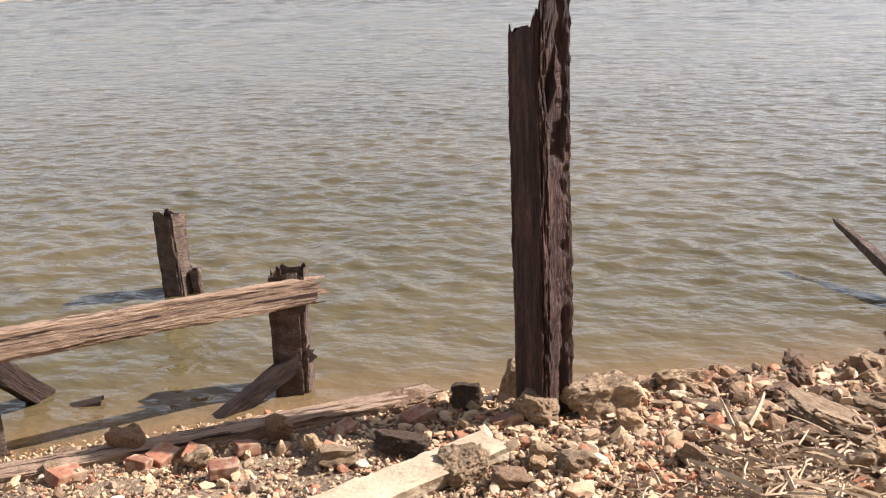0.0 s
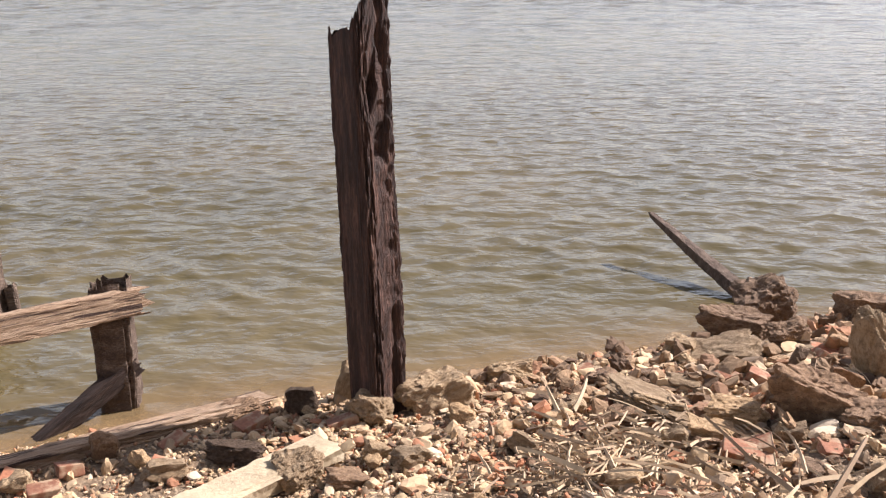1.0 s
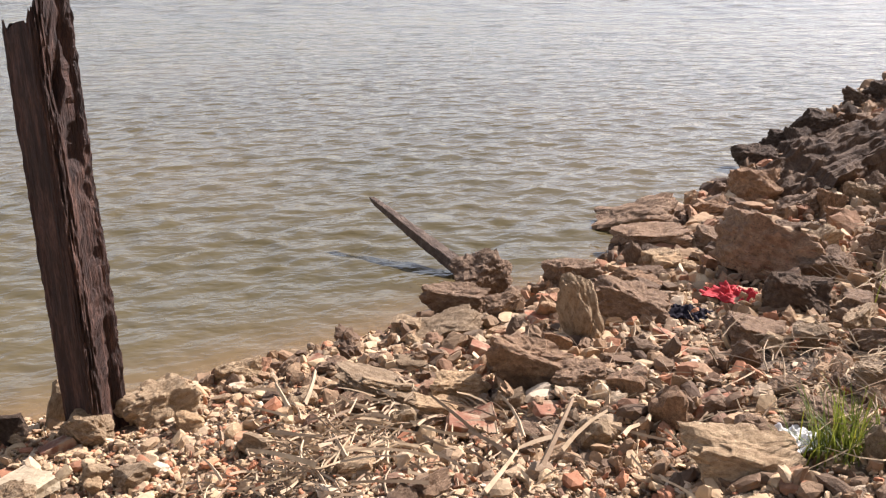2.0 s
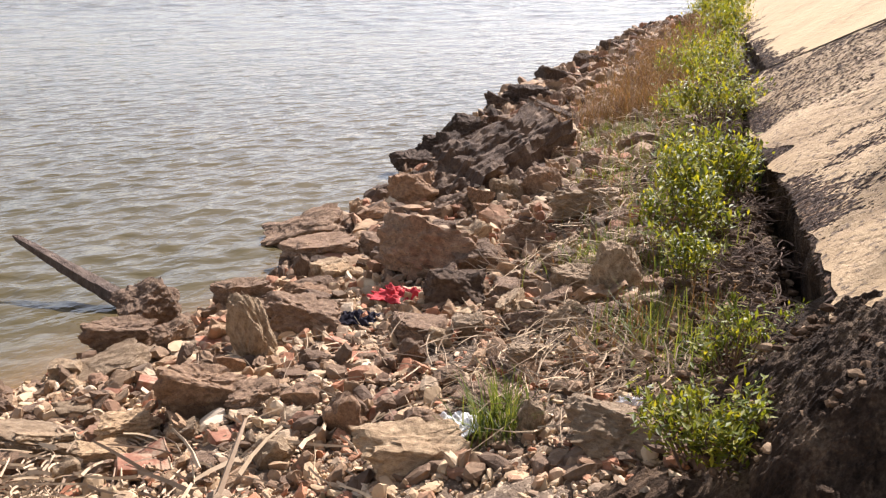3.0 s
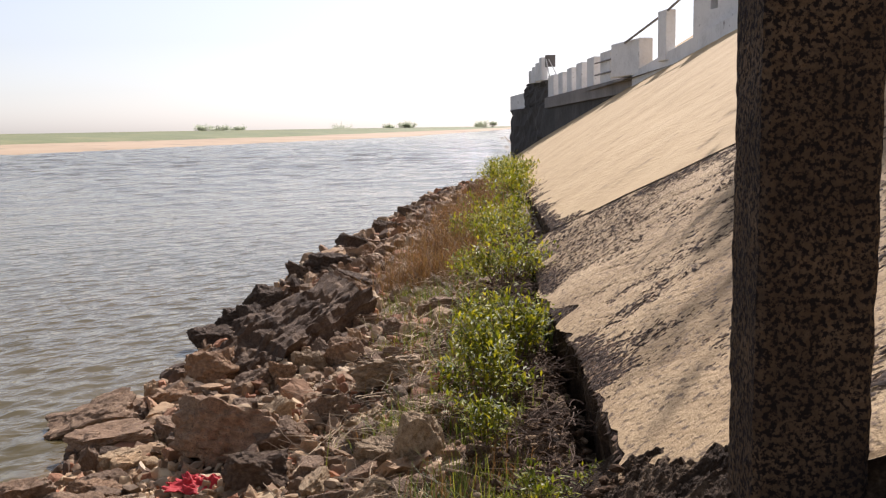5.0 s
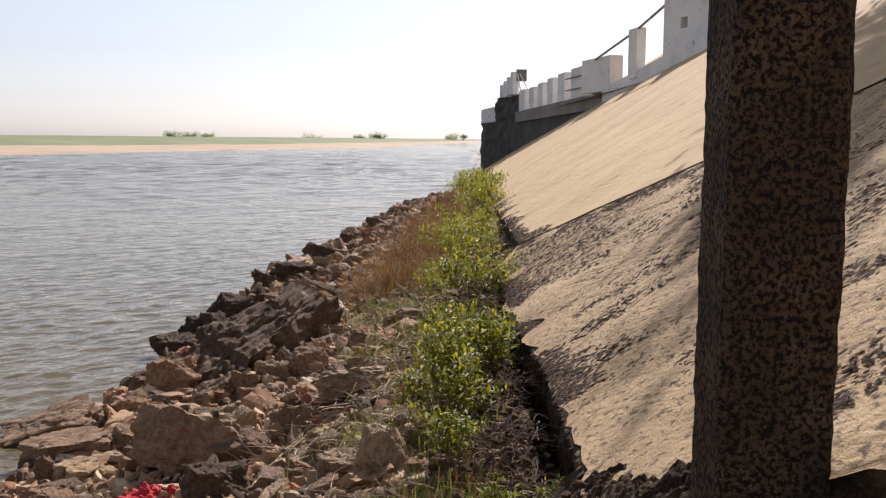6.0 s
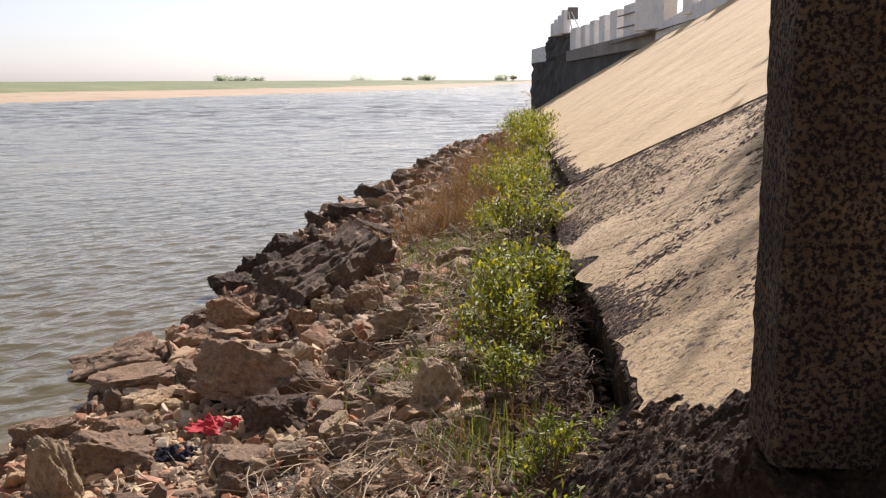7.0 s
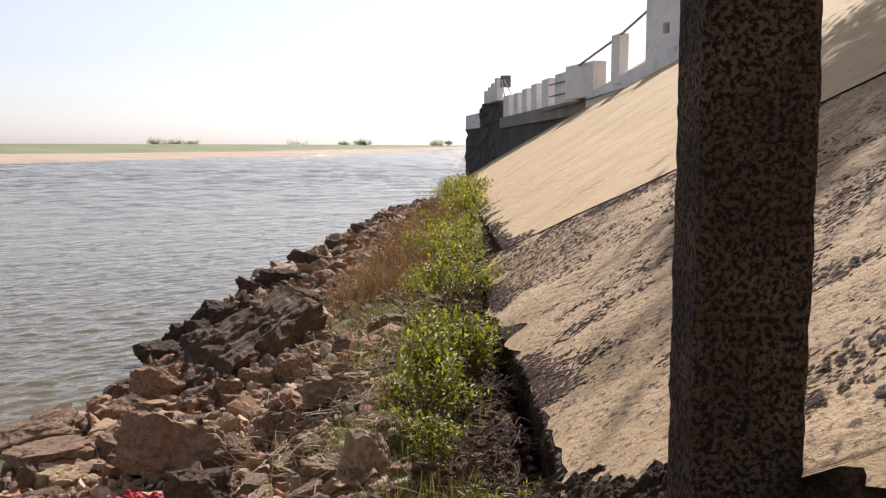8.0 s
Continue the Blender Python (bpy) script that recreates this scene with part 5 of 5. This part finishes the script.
def make_clods():
    """Crumbs of earth on the mound along the gutter and at the pillar's foot."""
    rng = np.random.default_rng(61)
    shapes, F = chip_shapes(1, 8, 61)
    V, FF = [], []
    for n in range(5200):
        y = 2.0 + 7.5 * rng.uniform() ** 1.3
        x = float(toe_x(y)) - 0.02 - abs(rng.normal(0, 0.22)) + (0.14 * rng.uniform() if y < 2.5 else 0)
        s = 0.003 + 0.018 * rng.uniform() ** 4
        p = shapes[int(rng.integers(8))] @ np.array(Matrix.Rotation(rng.uniform(0, 6.28), 3, rng.normal(0, 1, 3)))
        p = p * (s * rng.uniform(0.8, 1.5), s, s * rng.uniform(0.5, 0.9))
        z = float(bank_z(x, y)) + 0.1 - 0.12 * max(0.0, (x - float(toe_x(y)) + 0.1) / 0.1) + rng.normal(0, 0.02)
        if y < 2.6:
            z = 0.66 + (float(slope_z(0.36, y)) - 0.66) * min(1.0, max(0.0, (x - 0.1) / 0.26)) ** 0.7 + 0.03 + rng.normal(0, 0.01)
        V.append(p + (x, y, z))
        FF.append(F + len(p) * n)
    ob = new("earth_clods", raw_mesh("earth_clods", np.concatenate(V), np.concatenate(FF), M_CLOD))
    tagged(ob, "crumbled brown earth clods along the mound", "soil", kind="stuff")


make_footing()
make_soil_heap()
make_clods()
stone(0.56, 1.7, 0.1, 0.05, 0.07, 12, "lime", (3, 4), z=1.0, label="pale lichen-spotted lump of concrete by the pillar")
stone(-2.86, 4.1, 0.17, 0.14, 0.15, 40, "brown", (6, -10), label="grey-brown boulder at the foot of the branch", shape=2)
GREEN = "leafy bright green weed growing by the slope"
for k, (x, y, w, h, st, lv, sz) in enumerate((
        (-0.02, 4.6, 0.2, 0.36, 16, 520, 0.026), (-0.1, 4.25, 0.16, 0.28, 12, 360, 0.024), (0.12, 4.95, 0.16, 0.3, 12, 360, 0.025),
        (0.0, 2.19, 0.13, 0.2, 16, 480, 0.018), (0.07, 2.75, 0.1, 0.17, 8, 150, 0.018), (-0.06, 3.65, 0.13, 0.2, 9, 200, 0.02),
        (-0.12, 5.9, 0.16, 0.22, 8, 160, 0.024), (0.05, 7.2, 0.24, 0.36, 16, 460, 0.028), (-0.2, 8.3, 0.22, 0.26, 10, 240, 0.028),
        (0.02, 9.8, 0.3, 0.36, 14, 400, 0.03), (-0.05, 11.5, 0.34, 0.42, 16, 460, 0.034), (0.05, 13.8, 0.36, 0.42, 14, 460, 0.04),
        (-0.35, 11.2, 0.28, 0.4, 10, 240, 0.034), (0.15, 17.0, 0.42, 0.6, 16, 420, 0.05), (0.2, 20.0, 0.45, 0.6, 16, 420, 0.05), (0.3, 24.0, 0.5, 0.6, 14, 380, 0.06),
        (0.28, 28.5, 0.5, 0.6, 12, 320, 0.07), (0.1, 26.0, 0.5, 0.55, 12, 320, 0.06), (0.3, 2.9, 0.06, 0.1, 5, 60, 0.016))):
    bush("weed", x, y, w * 1.4, h * 1.15, int(st * 1.4), int(lv * 2.9), sz * 1.05, M_LEAF, GREEN, 40 + k, z=float(bank_z(x, y)) + (0.11 if y < 10 and x > -0.15 else 0.0))
for k, (x, y, w, h) in enumerate(((-0.7, 9.4, 0.3, 0.4), (-0.62, 10.8, 0.34, 0.5), (-0.5, 12.4, 0.36, 0.55), (-0.62, 14.2, 0.38, 0.5), (-0.4, 16.5, 0.4, 0.5), (-0.2, 20.5, 0.4, 0.5))):
    bush("dry_shrub", x, y, w * 1.15, h * 0.95, 44, 1500, 0.02, M_DRYGRASS, "rusty brown dry shrub on the bank", 90 + k)
blades("dry_grass", [(-0.75, 9.2, 0.25), (-0.62, 10.6, 0.3), (-0.55, 12.2, 0.35), (-0.5, 14.0, 0.4), (-0.3, 17.0, 0.5), (-0.1, 21.0, 0.6)], 7500, 0.4, 0.0032, M_DRYGRASS,
       "dry tawny grass standing on the bank", 7, 1.0)
blades("green_grass", [(-0.75, 8.0, 0.2), (-0.4, 7.4, 0.3), (-0.35, 5.4, 0.22), (-0.5, 6.4, 0.25), (-0.2, 3.3, 0.12), (-0.62, 2.62, 0.05), (-0.1, 8.8, 0.2), (-0.5, 4.4, 0.12), (0.0, 3.0, 0.1), (-0.05, 4.0, 0.12), (0.05, 5.3, 0.12), (-0.05, 6.5, 0.18), (-0.3, 9.5, 0.25)],
       3200, 0.18, 0.003, M_GREENGRASS, "thin yellow-green grass among the stones", 9, 0.8)
litter("straw", [(-0.3, 3.1, 0.2), (-0.45, 3.4, 0.22), (-0.2, 2.8, 0.12), (-0.65, 3.0, 0.2)], 520, 0.2, 0.003, M_STRAW, "pale dry straw and stalks on the stones", 11, 0.06)
litter("straw", [(-2.25, 2.3, 0.15), (-2.15, 2.05, 0.15), (-1.95, 2.2, 0.2), (-2.05, 1.75, 0.2), (-1.5, 2.4, 0.3)], 420, 0.13, 0.0055, M_STRAW, "drifted pale reeds and stalks on the gravel", 12, 0.025)
litter("straw", [(-0.9, 4.4, 0.2), (-0.6, 5.2, 0.3), (-0.8, 7.4, 0.3), (-0.3, 6.2, 0.3), (-1.2, 3.2, 0.3)], 420, 0.22, 0.003, M_STRAW, "dry stalks scattered between the stones", 13, 0.08)
litter("straw", [(-0.5, 6.0, 0.25), (-0.45, 7.2, 0.3), (-0.6, 8.4, 0.3), (-0.35, 5.0, 0.2), (-0.4, 4.2, 0.2)], 700, 0.16, 0.0028, M_STRAW, "dry stalks matted over the dark earth", 23, 0.1, 0.04)
blades("dry_grass", [(-0.45, 6.6, 0.25), (-0.4, 5.3, 0.2), (-0.5, 7.6, 0.3), (-0.3, 4.2, 0.15), (-0.25, 3.2, 0.12), (0.0, 3.4, 0.1)], 900, 0.16, 0.0025, M_DRYGRASS, "short dry tufts on the dark earth", 25, 1.0, 0.02)
litter("roots", [(0.15, 3.6, 0.1), (0.12, 4.4, 0.12), (0.18, 3.0, 0.08), (0.1, 5.6, 0.15), (0.05, 6.5, 0.15)], 900, 0.1, 0.0028, M_TWIG, "dead brown roots and stalks by the trench", 14, 0.09, 0.08)
litter("driftwood", [(-2.0, 1.95, 0.15), (-1.75, 2.15, 0.2), (-1.5, 2.3, 0.2), (-2.3, 2.1, 0.15), (-1.9, 1.6, 0.2)], 60, 0.24, 0.009, M_STRAW, "pale bent sticks drifted together on the gravel", 31, 0.05, 0.02)
crumpled("red_cloth", -1.38, 4.12, 0.2, 0.1, 0.07, M_RED, "crumpled bright red cloth caught between stones", 3, -20)
crumpled("dark_cloth", -1.55, 3.86, 0.1, 0.08, 0.05, M_NAVY, "crumpled navy cloth beside the red one", 8, 10)
crumpled("plastic_bag", -0.75, 2.62, 0.11, 0.07, 0.05, M_PLASTIC, "crumpled white plastic bag on the stones", 15, 30, "bag")
crumpled("plastic_scrap", -0.19, 2.68, 0.06, 0.03, 0.03, M_PLASTIC, "small pale scrap of plastic near the weeds", 19, 0, "litter")


# ---- low trees on the far shore ----
def far_tree(x, y, w, h, seed):
    rng = np.random.default_rng(seed)
    z = 1.5
    top = new("tree")
    top.matrix_basis = pose(x, y, z)
    tagged(top, "small hazy green tree on the far shore", "tree", "trees on the far shore")
    bm = bmesh.new()
    cen = []
    for k in range(5):
        a = rng.uniform(-1, 1)
        tip = (a * w * 0.7, rng.uniform(-0.5, 0.5) * w, h * rng.uniform(0.55, 0.95))
        tube(bm, [(a * 0.1 * w, 0, -0.3), (a * 0.35 * w, 0, h * 0.35), tip], [0.12, 0.09, 0.03], 5)
        cen += [np.array(tip), np.array((a * w * 0.5, 0, h * 0.5))]
    part("trunk", bm, M_TWIG, top)
    V, F = leaf_cloud(rng, cen, 900, 0.6, w * 0.13)
    ob = new("crown", raw_mesh("crown", V, F, M_FARTREE))
    ob.parent = top


for k, (x, y, w, h) in enumerate(((-150, 470, 7, 2.6), (-141, 470, 6, 2.0), (-62, 620, 7, 3.2), (-57, 620, 5, 2.6), (-8, 640, 8, 2.8), (-3, 640, 4, 3.2),
                                  (-134, 480, 5, 1.5), (-70, 610, 5, 1.8), (-14, 660, 6, 1.9), (-100, 600, 9, 0.9))):
    far_tree(x, y, w, h, 300 + k)


# ---- the promenade tree that shades the head of the slope ----
def shade_tree(x, y, z, tips, seed):
    rng = np.random.default_rng(seed)
    top = new("tree")
    top.matrix_basis = pose(x, y, z)
    tagged(top, "leafy promenade tree leaning out over the slope", "tree")
    bm = bmesh.new()
    tube(bm, [(0, 0, -0.2), (-0.2, 0.05, 1.2), (-0.7, 0.1, 2.6)], [0.2, 0.16, 0.13], 10)
    part("trunk", bm, M_TWIG, top)
    cen = []
    for tip in tips:
        bm = bmesh.new()
        a, b = Vector((-0.7, 0.1, 2.5)), Vector(tip)
        mid = a.lerp(b, 0.5) + Vector((0, 0, 0.4))
        tube(bm, [a, mid, b], [0.09, 0.05, 0.015], 6)
        part("limb", bm, M_TWIG, top)
        cen += [np.array(a.lerp(b, u)[:]) + rng.normal(0, 0.3, 3) for u in (0.55, 0.7, 0.8, 0.9, 1.0, 1.05)]
    V, F = leaf_cloud(rng, cen, 9500, 0.11, 0.32)
    ob = new("crown", raw_mesh("crown", V, F, M_LEAF))
    ob.parent = top


shade_tree(8.4, 12.6, 4.0, [(-4.1, -1.6, 4.0), (-3.6, 0.2, 4.3), (-3.0, 1.6, 4.5), (-3.3, -0.8, 4.8), (-2.4, 0.6, 5.2), (-2.2, -1.4, 4.6), (-4.4, -0.6, 4.2)], 51)
